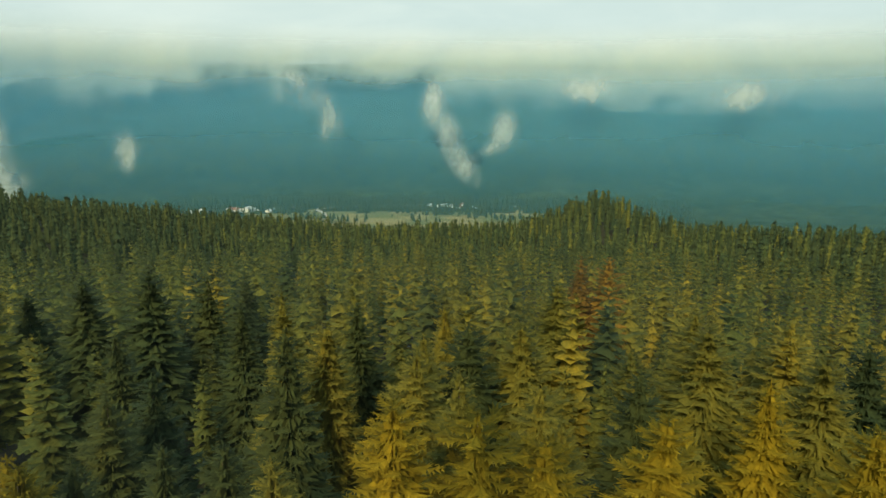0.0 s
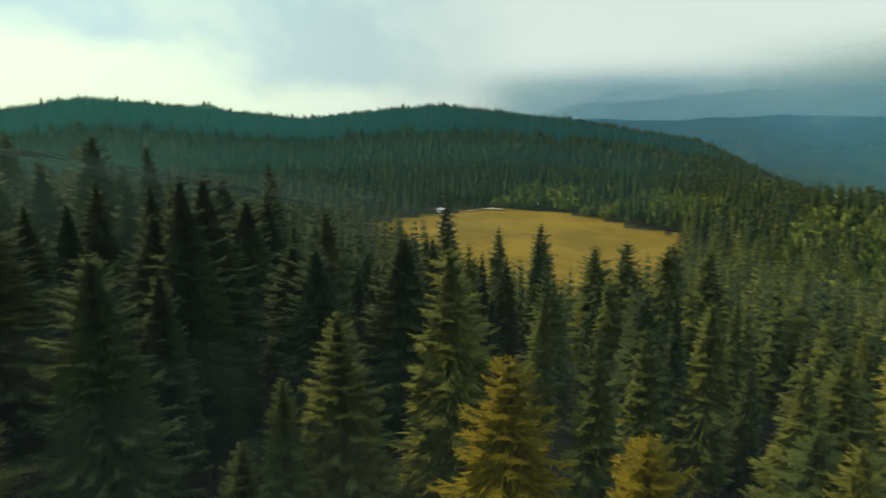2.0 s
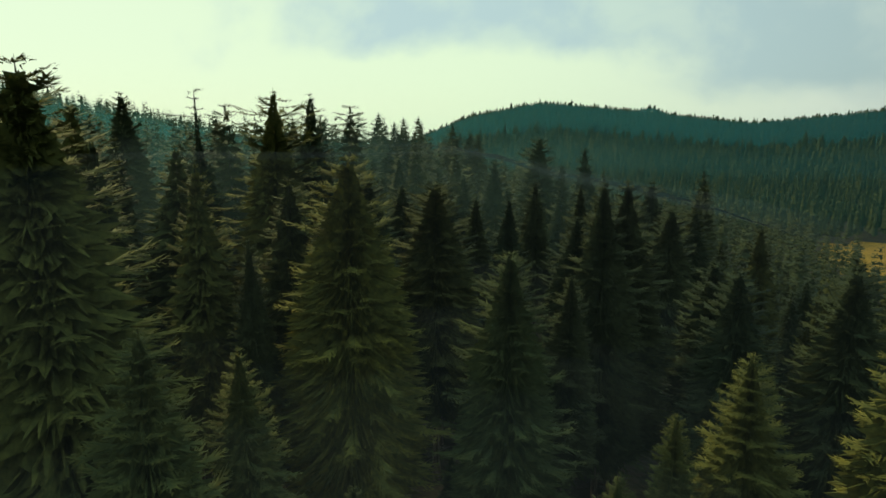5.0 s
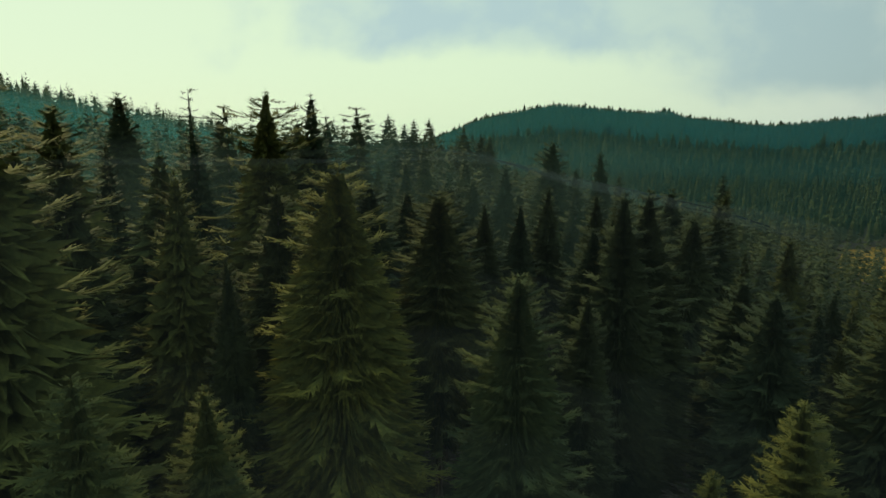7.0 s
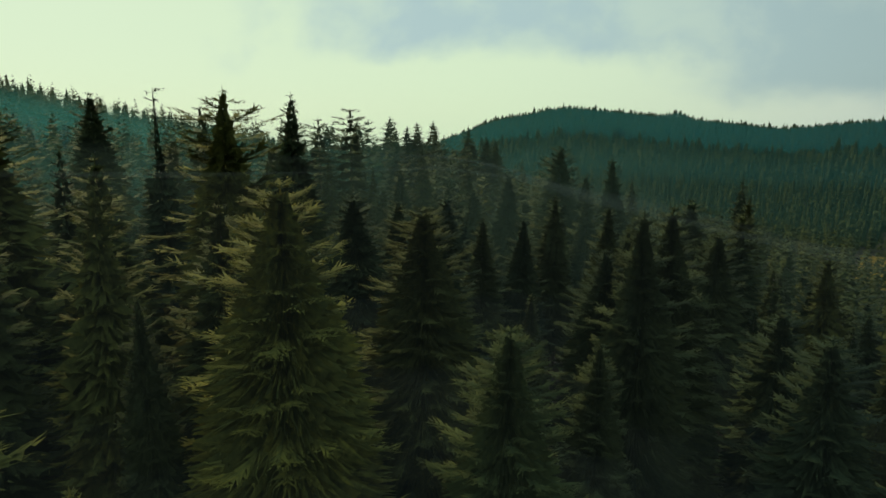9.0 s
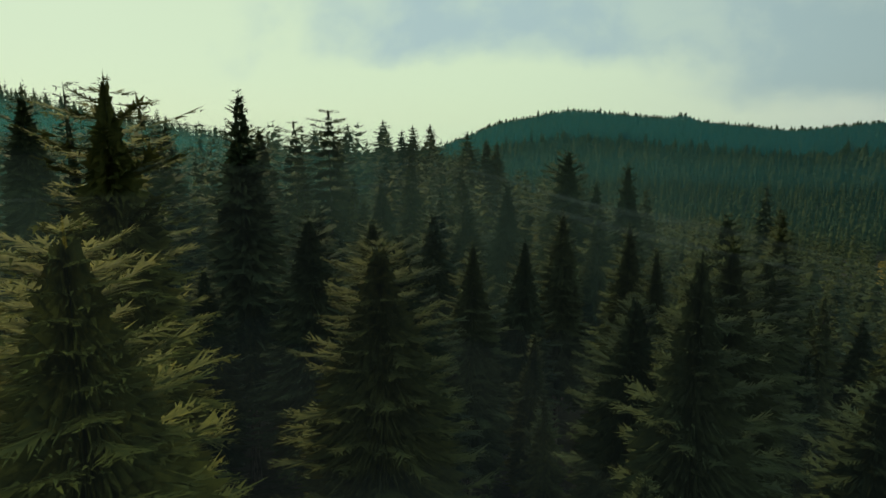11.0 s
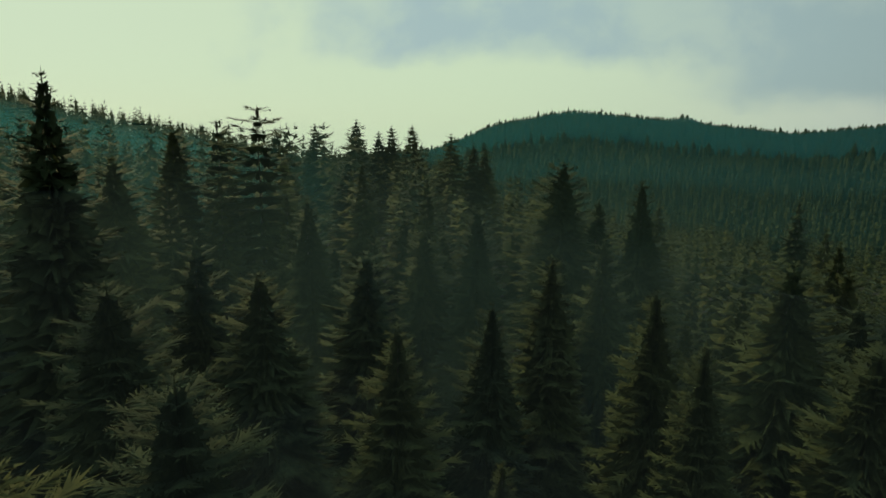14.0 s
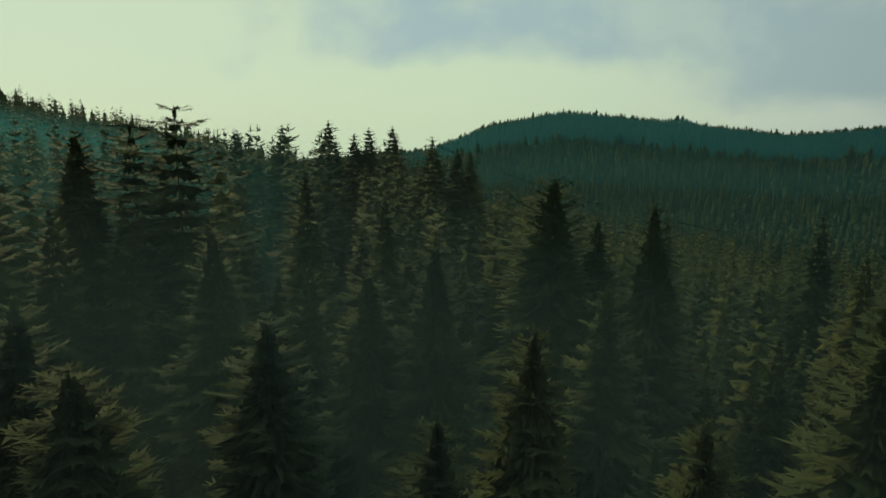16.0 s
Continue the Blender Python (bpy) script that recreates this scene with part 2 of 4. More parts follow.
def mist(g):
    """Ragged fog, dense in its middle and torn at its edges."""
    where = g.n("ShaderNodeNewGeometry").outputs["Position"]
    soft = g.noise(g.mapping(where, (1, 1, 0.6)), 0.012, 5.0, 0.60, 0.7)
    torn = g.noise(g.mapping(where, (1, 1, 0.55)), 0.05, 6.0, 0.68, 0.8)
    uv = g.n("ShaderNodeSeparateXYZ", g.n("ShaderNodeUVMap").outputs[0])
    dx = g.math("MULTIPLY", g.math("ABSOLUTE", g.math("SUBTRACT", uv.outputs[0], 0.5)), 2.0)
    dy = g.math("MULTIPLY", g.math("ABSOLUTE", g.math("SUBTRACT", uv.outputs[1], 0.5)), 2.0)
    edge = g.math("SQRT", g.math("ADD", g.math("POWER", dx, 2.0), g.math("POWER", dy, 2.0)))
    body = g.math("SUBTRACT", 1.0, edge)
    v = g.math("ADD", g.math("MULTIPLY", body, 1.5), g.math("MULTIPLY", g.math("SUBTRACT", soft, 0.50), 5.5))
    v = g.math("ADD", v, g.math("MULTIPLY", g.math("SUBTRACT", torn, 0.5), 1.5))
    a = g.math("MULTIPLY", g.ramp(v, 0.0, 2.5, 0.0, 0.75), g.ramp(body, 0.0, 0.75))
    out = g.n("ShaderNodeOutputMaterial")
    d, t = g.n("ShaderNodeBsdfDiffuse", rgb(0.8, 0.82, 0.8)), g.n("ShaderNodeBsdfTranslucent", rgb(0.8, 0.82, 0.8))
    both = g.n("ShaderNodeMixShader", 0.5, d.outputs[0], t.outputs[0])
    g.put(out, 0, g.n("ShaderNodeMixShader", a, g.n("ShaderNodeBsdfTransparent").outputs[0], both.outputs[0]))


MIST = material("torn_white_fog", mist)


# ---- relief ----
NEAR_RING = [0, 60, 150, 300, 480]
NEAR_BEARING = [-135, -90, -35, -18, 0, 12, 27, 45, 62, 80, 94, 105, 125, 144, 154, 168, 225]
NEAR = [
    [-30, -36, -40, -40], [-24, -15, 0, 20], [-25, -20, -8, 8], [-25, -22, -24, -22], [-25, -23, -44, -66], [-29, -34, -52, -66], [-32, -42, -60, -70], [-36, -55, -62, -63],
    [-36, -57, -66, -68], [-37, -55, -78, -64], [-37, -54, -78, -66], [-37, -53, -80, -84], [-37, -52, -80, -107], [-37, -52, -78, -104], [-37, -52, -78, -94], [-37, -53, -76, -84], [-30, -36, -40, -40],
]
FAR_RING = [480, 800, 1250, 2000, 2450, 3400]
FAR_BEARING = [-135, -35, -18, -0.5, 4.5, 10.6, 17.5, 27.7, 39.5, 46, 49, 51, 61, 71.3, 90, 95, 98, 104, 113, 125, 160, 225]
FAR = [
    [-30, 0, 0, 0, 50], [0, -60, -110, -140, -190], [-75, -90, -130, -190, -330], [-66, -52, -85, -110, -160], [-50, -6, -40, -60, -60], [-42, 19, -20, -60, -60],
    [-46, 4, -6, -60, -60], [-52, -21, -30, -60, -60], [-46, 2, -40, -60, -110], [-50, -11, -55, -70, -90], [-53, -18, -65, -90, 10], [-54, -22, -70, -100, 45], [-66, -62, -120, -130, 90], [-105, -166, -200, -150, 120],
    [-130, -205, -205, -110, 190], [-133, -205, -205, -100, 190], [-136, -205, -205, 10, 170], [-142, -205, -203, 70, 180], [-150, -205, -200, 95, 190], [-160, -205, -195, 105, 200], [-160, -205, -190, 60, 190], [-30, 0, 0, 0, 50],
]
NEAR_TABLE = np.column_stack([np.full(len(NEAR), -26.0), np.array(NEAR, float)])
SEAM = np.interp(FAR_BEARING, NEAR_BEARING, NEAR_TABLE[:, -1])
FAR_TABLE = np.column_stack([SEAM, np.array(FAR, float)])
WAVES = [(random.uniform(0, 6.28), random.uniform(0, 6.28), random.uniform(0.8, 1.3)) for _ in range(24)]


def spline(p0, p1, p2, p3, u):
    return p1 + 0.5 * u * (p2 - p0 + u * (2 * p0 - 5 * p1 + 4 * p2 - p3 + u * (3 * (p1 - p2) + p3 - p0)))


def swell(x, y, wave):
    """Rolling noise between about -1 and 1, with the given longest wave in metres."""
    s, w = 0.0, 1.0
    for n, (turn, shift, f) in enumerate(WAVES[:12]):
        k = 6.283 / wave * f * (1.0 + 0.55 * n)
        s = s + w * np.sin(k * (x * math.cos(turn) + y * math.sin(turn)) + shift)
        w *= 0.78
    return s / 2.6


def lookup(az, d, table, bearings, rings):
    q = np.interp(np.log(d + 60), np.log(np.array(rings) + 60.0), range(len(rings)))
    i = np.clip(q.astype(int), 0, len(rings) - 2)
    u = q - i
    p = np.interp(az, bearings, range(len(bearings)))
    j = np.clip(p.astype(int), 0, len(bearings) - 2)
    v = p - j
    k = [np.clip(i + o, 0, len(rings) - 1) for o in (-1, 0, 1, 2)]
    a, b = (spline(*(table[r, c] for c in k), u) for r in (j, j + 1))
    return a * (1 - v) + b * v


def ground(x, y):
    """Height of the bare ground."""
    x, y = np.asarray(x, float), np.asarray(y, float)
    d = np.hypot(x, y)
    az = (np.degrees(np.arctan2(x, y)) + 135) % 360 - 135
    near, far = lookup(az, d, NEAR_TABLE, NEAR_BEARING, NEAR_RING), lookup(az, d, FAR_TABLE, FAR_BEARING, FAR_RING)
    w = np.clip((d - 440) / 80, 0, 1)
    z = near * (1 - w) + far * w
    knoll = 31.0 * np.exp(-((az - 19.8) / 1.5) ** 2 - ((d - 2000) / 200.0) ** 2)
    knoll = knoll + 24.0 * np.exp(-((az - 143.7) / 4.4) ** 2 - ((d - 530) / 110.0) ** 2)
    rough = np.clip((d - 150) / 900, 0, 1) * 3.5 + np.clip((d - 2000) / 1200, 0, 1) * 11.0
    z = z + knoll + swell(x, y, 900.0) * rough + swell(x + 300, y, 60.0) * 0.6
    z = z - 2.2 * np.clip(d / 60, 0, 1) * np.clip((330 - d) / 100, 0, 1)
    return z + CREST


def bearing(x, y):
    return np.degrees(np.arctan2(x, y))


def is_meadow(x, y):
    """The dry pasture beyond the near wood, and two small glades on the hill."""
    az, d = bearing(x, y), np.hypot(x, y)
    w = swell(x, y, 70.0)
    near = 206 + 9 * w + np.clip(45 - az, 0, 20) * 9 + np.clip(az - 60, 0, 20) * 12
    big = (az > 34) & (az < 62.5) & (d > near) & (d < 432 + 8 * w - np.clip(np.abs(az - 47) - 3, 0, 30) * 5.0)
    glade = (np.abs(az - 79.6 + (d - 420) * 0.045) < 1.8 + 0.5 * w) & (d > 335) & (d < 475)
    strip = (np.abs(az - 76.6) < 1.2) & (d > 440) & (d < 462)
    return big | glade | strip


def before_pasture(x, y):
    """The belt of half-grown trees along the lower edge of the pasture."""
    az, d = bearing(x, y), np.hypot(x, y)
    return (az > 38) & (az < 65) & (d > 118) & (d < 245)


def is_fields(x, y):
    az, d = bearing(x, y), np.hypot(x, y)
    w = swell(x, y, 210.0)
    return (az > 104) & (az < 139) & (d > 1080 + 40 * w) & (d < 1325 + 45 * w)


def is_scrub(x, y):
    """Broadleaved bushes along the pasture and round the glades."""
    az, d = bearing(x, y), np.hypot(x, y)
    a = (az > 45) & (az < 66) & (d > 400) & (d < 520)
    b = (az > 70) & (az < 88) & (d > 270) & (d < 470)
    return (a | b) & (swell(x, y, 90.0) > -0.35)


def mesh_from(name, verts, faces, mats, slots=None, smooth=False, tint=None, puff=None, tip_lit=None):
    """A mesh from arrays; faces all have the same number of corners."""
    verts, faces = np.asarray(verts, np.float32), np.asarray(faces, np.int32)
    me = bpy.data.meshes.new(name)
    n, k = faces.shape
    me.vertices.add(len(verts))
    me.vertices.foreach_set("co", verts.ravel())
    me.loops.add(n * k)
    me.loops.foreach_set("vertex_index", faces.ravel())
    me.polygons.add(n)
    me.polygons.foreach_set("loop_start", np.arange(0, n * k, k, dtype=np.int32))
    for m in mats:
        me.materials.append(m)
    if slots is not None:
        me.polygons.foreach_set("material_index", np.asarray(slots, np.int32))
    me.polygons.foreach_set("use_smooth", np.full(n, smooth))
    if tint is not None:
        a = me.attributes.new("tint", "FLOAT", "POINT")
        a.data.foreach_set("value", np.asarray(tint, np.float32))
    if tip_lit is not None:
        a = me.attributes.new("tip_lit", "FLOAT", "POINT")
        a.data.foreach_set("value", np.asarray(tip_lit, np.float32))
    if puff is not None:
        a = me.attributes.new("puff", "FLOAT_VECTOR", "POINT")
        a.data.foreach_set("vector", np.asarray(puff, np.float32).ravel())
    me.update(calc_edges=True)
    me.validate()
    return me


def build_ground():
    rays = np.r_[np.arange(-60, 180, 0.6), np.arange(180, 300, 3.0)]
    reach = np.r_[0.5, np.geomspace(4, 4750, 190)]
    a, r = np.meshgrid(np.radians(rays), reach, indexing="ij")
    x, y = r * np.sin(a), r * np.cos(a)
    z = ground(x, y)
    verts = np.column_stack([x.ravel(), y.ravel(), z.ravel()])
    n, m = x.shape
    i, j = np.meshgrid(np.arange(n), np.arange(m - 1), indexing="ij")
    i, j = i.ravel(), j.ravel()
    i2 = (i + 1) % n
    faces = np.column_stack([i * m + j, i2 * m + j, i2 * m + j + 1, i * m + j + 1])[:, ::-1]
    c = verts[faces].mean(1)
    slot = np.where(np.hypot(c[:, 0], c[:, 1]) > 620, 1, 0)
    slot[is_meadow(c[:, 0], c[:, 1])] = 2
    slot[is_fields(c[:, 0], c[:, 1])] = 3
    ob = new("ground", mesh_from("ground", verts, faces, [SOIL, WOODS, MEADOW, FIELDS], slot, True))
    tagged(ob, "wooded hills with dry pasture and a broad valley", "ground", kind="structure")


build_ground()


# ---- conifers ----
def frame_of(rng, H, R, base, whorls, per, style):
    """Branches of one crown: height, turn, length, rise."""
    s = np.linspace(0.012, 1.0, whorls) ** (1.12 if style != "flat" else 0.92)
    h, turn, length, rise = [], [], [], []
    bulge = [(rng.uniform(0, 6.28), rng.uniform(0.05, 1.0), rng.uniform(-0.28, 0.30)) for _ in range(11)]
    for n, q in enumerate(s):
        top = H - q * (H - base)
        k = per if q > 0.12 else max(3, per - 2)
        off = rng.uniform(0, 6.28)
        lean = rng.uniform(0.88, 1.1)
        for b in range(k):
            if style in ("ragged", "spire") and rng.random() < (0.12 if style == "ragged" else 0.24):
                continue
            p = q ** 0.60 if style == "cone" else (q ** 0.48 if style == "broad" else min(0.95, 1.6 * q ** 0.5) if style == "flat" else min(0.40, 4.0 * q) + 0.5 * q ** 0.8)
            p *= 1.0 if q < 0.72 else 1.0 - (q - 0.72) * 0.9
            if style == "spire":
                p = 0.16 + 0.75 * max(0.0, q - 0.16) if q < 0.5 else p * 0.9
            a = off + 6.283 * b / k + rng.normal(0, 0.22)
            for at, level, much in bulge:
                p *= 1.0 + much * math.exp(-((q - level) / 0.16) ** 2) * max(0.0, math.cos(a - at)) ** 2
            if style in ("cone", "broad") and q > 0.15 and rng.random() < 0.04:
                continue
            h.append(top + rng.normal(0, 0.20 if q > 0.1 else 0.06))
            turn.append(a)
            length.append(max(0.16, R * p * lean * (rng.uniform(0.74, 1.2) if style in ("cone", "broad") else rng.uniform(0.58, 1.2))))
            rise.append(0.36 - 0.50 * q + rng.normal(0, 0.14) if style in ("ragged", "spire") else (0.46 - 0.52 * min(1, q * 1.5)) + rng.normal(0, 0.10) if style != "flat" else 0.22 - 0.35 * q + rng.normal(0, 0.08))
    return (np.array(v) for v in (h, turn, length, rise))


def crown_arrays(seed, H, R, base, whorls, per, sprays, size, style, pairs=0, core=9, skirt=14, inner=0.5, reach_cap=1.1):
    """Triangles of a crown: every branch is a flat toothed shelf with a lifted tip, over which small sprays of needles lie."""
    rng = np.random.default_rng(seed)
    h, turn, L, rise = frame_of(rng, H, R, base, whorls, per, style)
    nb = len(h)
    bend = rng.uniform(0.06, 0.26, nb) if style != "ragged" else rng.uniform(0.10, 0.34, nb)
    up = np.array([0, 0, 1.0])

    def axis(k, s):
        """Points of the branches k at the share s of their length."""
        lift = rise[k] * s - bend[k] * 1.6 * s ** 2 + bend[k] * 1.35 * s ** 3
        return np.stack([np.cos(turn[k]) * L[k] * s, np.sin(turn[k]) * L[k] * s, h[k] + L[k] * lift], 1)

    tris, tip_shares = [], []

    def add(corners, tip_share):
        """Triangles with the share of painted tip light at each corner."""
        tris.append(np.stack(corners, 1))
        tip_shares.append(np.broadcast_to(tip_share, (len(corners[0]), 3)))

    def blade(p, across, tip, half, tip_share=0.0):
        tip_share = np.broadcast_to(tip_share, len(p))
        add([p - across * half[:, None], p + across * half[:, None], tip], np.stack([tip_share * 0.6, tip_share * 0.6, tip_share], 1))

    every = np.arange(nb)
    outs, sides = np.stack([np.cos(turn), np.sin(turn), np.zeros(nb)], 1), np.stack([-np.sin(turn), np.cos(turn), np.zeros(nb)], 1)
    # teeth of the shelf, in pairs, shorter towards the tip
    for n in range(pairs):
        s0 = 0.14 + 0.74 * n / pairs
        s1 = s0 + 0.98 / pairs
        for flip in (-1, 1):
            wide = np.minimum(L * (0.42 * (1.0 - s0) ** 0.7 + 0.08), reach_cap) * rng.uniform(0.55, 1.25, nb)
            reach = np.full(nb, s0 + 0.42 * (1.1 - s0)) * rng.uniform(0.85, 1.2, nb)
            tip = axis(every, reach) + sides * (flip * wide)[:, None] - up * (wide * rng.uniform(-0.06, 0.26, nb))[:, None]
            add([axis(every, np.full(nb, s0)), axis(every, np.full(nb, min(s1, 0.97))), tip], (0.0, 0.25 * s1, 0.2 + 0.5 * s0))
    if sprays:
        share = L ** 1.05 + 0.15
        k = rng.choice(nb, sprays, p=share / share.sum())
        out, side = outs[k], sides[k]
        s = rng.uniform(0.03, 1.0, sprays) ** 0.5
        half = 0.34 * L[k] * (1.02 - s) ** 0.6 + 0.12
        lobe = rng.uniform(-1, 1, sprays)
        t = lobe * half
        p = axis(k, s) + side * t[:, None] - up * (0.12 * np.abs(t))[:, None] + rng.normal(0, 0.035, (sprays, 3))
        way = out * rng.uniform(0.35, 1.0, sprays)[:, None] + side * (lobe * 0.9)[:, None] + up * rng.normal(0.08, 0.20, sprays)[:, None]
        hanging = rng.random(sprays) < 0.10
        way[hanging] = way[hanging] * 0.35 - up * rng.uniform(0.5, 1.0, hanging.sum())[:, None]
        way /= np.linalg.norm(way, axis=1)[:, None]
        across = np.cross(way, up + rng.normal(0, 0.45, (sprays, 3)))
        across /= np.linalg.norm(across, axis=1)[:, None] + 1e-6
        reach = np.minimum(size, 0.10 + 0.40 * L[k]) * rng.uniform(0.55, 1.3, sprays) * (1.15 - 0.35 * s)
        blade(p, across, p + way * reach[:, None], reach * rng.uniform(0.13, 0.24, sprays), np.clip((s - 0.5) / 0.5, 0, 1) ** 1.5)
        blade(axis(every, np.zeros(nb)), sides, axis(every, np.full(nb, 0.96)), 0.014 + 0.007 * L if size < 0.3 else 0.03 + 0.03 * L)
    end = np.minimum(1.3 * size if size else 0.45, 0.08 + 0.28 * L)
    blade(axis(every, np.clip(1.0 - end / L, 0.5, 0.95)), sides, axis(every, np.ones(nb)) + outs * (0.4 * end)[:, None] + up * 0.06, 0.3 * end, 0.9)
    # the lifted ends of the boughs spread sideways
    for flip in (-1, 1):
        spread = np.minimum(0.15 * L, 0.28 if size and size < 0.3 else 0.5) * rng.uniform(0.6, 1.3, nb)
        tip = axis(every, rng.uniform(0.90, 1.05, nb)) + sides * (flip * spread)[:, None] + up * rng.uniform(-0.03, 0.08, nb)[:, None]
        add([axis(every, np.full(nb, 0.70)), axis(every, np.full(nb, 0.82)), tip], (0.2, 0.3, 0.7))
    # leader
    lead = np.array([[[-0.07, 0, H - 0.9], [0.07, 0, H - 0.9], [0.01, 0, H + 0.25]], [[0, -0.07, H - 0.9], [0, 0.07, H - 0.9], [0.01, 0, H + 0.25]]])
    add([lead[:, 0], lead[:, 1], lead[:, 2]], 0.5)
    if core:
        # the dense inside of the crown, in loose ragged skirts
        for q in np.linspace(0.05, 0.99, core) ** 1.1:
            power = {"cone": 0.60, "broad": 0.48}.get(style, 0.62)
            z, r = H - q * (H - base), R * inner * (q ** power) * (1.0 if q < 0.75 else 1.0 - (q - 0.75) * 0.8)
            r *= min(1.0, 0.32 + 2.0 * q)
            if style == "spire":
                r *= 0.3 if q < 0.35 else 0.75
            if style == "ragged":
                r *= 0.8
            m = skirt
            a = np.linspace(0, 6.283, m + 1)[:-1] + rng.uniform(0, 1)
            rr = r * rng.uniform(0.66, 1.2, m) * np.where(np.arange(m) % 2, 0.70, 1.0)
            zz = z - np.minimum(rr, 0.9 if sprays else 9.0) * rng.uniform(-0.05, 0.26 if sprays else 0.55, m) * (0.4 if style == "flat" else 1.0) + rng.normal(0, 0.18, m)
            ring = np.stack([np.cos(a) * rr, np.sin(a) * rr, zz], 1)
            peak = np.tile([0, 0, z + (0.16 if sprays else 0.30) * r + 0.2], (m, 1))
            # low share of the painted tip light, so the core stays darker
            old = rng.uniform(0.15, 0.45, m)
            add([peak, ring, np.roll(ring, -1, 0)], np.stack([0.5 * old, old, old], 1))
    return np.concatenate(tris).reshape(-1, 3), np.concatenate(tip_shares).ravel()


def outward(flat, v):
    """Direction away from the stem and a little up, for each point of a crown."""
    n = np.column_stack([flat, np.zeros(len(v))])
    n /= np.linalg.norm(n, axis=1)[:, None] + 1e-3
    return n * 0.8 + np.array([0, 0, 0.6])


def crown_mesh(name, mat, *args, **kw):
    v, tip_share = crown_arrays(*args, **kw)
    return mesh_from(name, v, np.arange(len(v)).reshape(-1, 3), [mat], smooth=False, puff=outward(v[:, :2], v), tip_lit=tip_share)


def trunk_mesh(H, r, seed, bare):
    """A tapered, slightly bent trunk with stubs of dead limbs below the crown."""
    rng = np.random.default_rng(seed)
    bm = bmesh.new()
    rings, sides = 9, 8
    bend = rng.normal(0, 0.10, (rings, 2)).cumsum(0) * 0.2
    loops = []
    for k in range(rings):
        q = k / (rings - 1)
        rad = r * (1 - q) ** 1.25 * (1.25 if k == 0 else 1.0) + 0.012
        loops.append([bm.verts.new((bend[k, 0] * q + rad * math.cos(a), bend[k, 1] * q + rad * math.sin(a), q * H)) for a in np.linspace(0, 6.283, sides + 1)[:-1]])
    for lo, hi in zip(loops, loops[1:]):
        for k in range(sides):
            bm.faces.new((lo[k], lo[(k + 1) % sides], hi[(k + 1) % sides], hi[k]))
    for k in range(14):
        z, a, n = rng.uniform(0.12, 1.0) * bare, rng.uniform(0, 6.28), rng.uniform(0.4, 1.3)
        d = Vector((math.cos(a), math.sin(a), -0.15))
        s = Vector((-math.sin(a), math.cos(a), 0)) * 0.03
        p = Vector((0, 0, z)) + d * r * 0.5
        a1, a2, a3 = bm.verts.new(p + s), bm.verts.new(p - s), bm.verts.new(p + Vector((0, 0, 0.05)))
        tip = bm.verts.new(p + d * n)
        for f in ((a1, a2, tip), (a2, a3, tip), (a3, a1, tip)):
            bm.faces.new(f)
    me = bpy.data.meshes.new("trunk")
    bm.normal_update()
    bm.to_mesh(me)
    bm.free()
    me.materials.append(BARK)
    return me


# kind: (name, height, radius, crown base, style, label)
KINDS = {
    "spruce": ("spruce", 22.0, 4.1, 5.0, "cone", "tall dark green spruce with drooping branch tips in the forest"),
    "slim": ("spruce", 22.0, 3.2, 8.0, "cone", "slim dark green spruce crowded between its neighbours"),
    "broad": ("fir", 22.0, 4.5, 6.0, "broad", "broad dense green fir with layered branches"),
    "flat": ("fir", 22.0, 4.4, 9.0, "flat", "old fir with a flat spreading top of open layers"),
    "ragged": ("spruce", 24.0, 5.4, 8.0, "ragged", "old spruce with a ragged open crown against the sky"),
    "spire": ("spruce", 24.0, 4.0, 7.0, "spire", "spruce with a thin half-bare spire above the wood"),
}
# colour: (needles, word in the label)
COLORS = {"green": (FOLIAGE, ""), "lit": (FOLIAGE_LIT, "olive green"), "sun_gold": (FOLIAGE_SUN_GOLD, "golden-green"), "yellow": (FOLIAGE_YELLOW, "yellowing"), "rusty": (FOLIAGE_RUSTY, "rust-brown dying")}
STOCK = {}
SPRAYS = (5500, 2600, 1200, 14000)     # by how near the tree stands


def stock(kind, color, fine, turn):
    """The meshes of one sort of tree, made once."""
    key = (kind, color, fine, turn)
    if key not in STOCK:
        name, H, R, base, style, label = KINDS[kind]
        seed = sum(ord(c) for c in kind) * 7 + turn * 131 + 5
        mat = COLORS[color][0]
        whorls = int((27, 25, 22, 28)[fine] * {"flat": 0.75, "ragged": 1.0, "spire": 0.9}.get(style, 1.0))
        sprays = int(SPRAYS[fine] * {"flat": 0.7, "ragged": 1.1, "spire": 0.6}.get(style, 1.0))
        inner = 0.6 if style == "flat" else (0.80, 0.81, 0.82, 0.78)[fine]
        crown = crown_mesh("crown", mat, seed, H, R, base, whorls, 9 if style == "flat" else (10, 9, 8, 11)[fine], sprays, (0.22, 0.26, 0.32, 0.16)[fine], style, (11, 9, 6, 15)[fine], core=14 if style == "flat" else (44, 34, 24, 62)[fine], skirt=(88, 56, 34, 170)[fine], inner=inner, reach_cap=(0.46, 0.52, 0.62, 0.38)[fine])
        STOCK[key] = (crown, trunk_mesh(H - 0.6, 0.25, seed + 1, base))
    return STOCK[key]


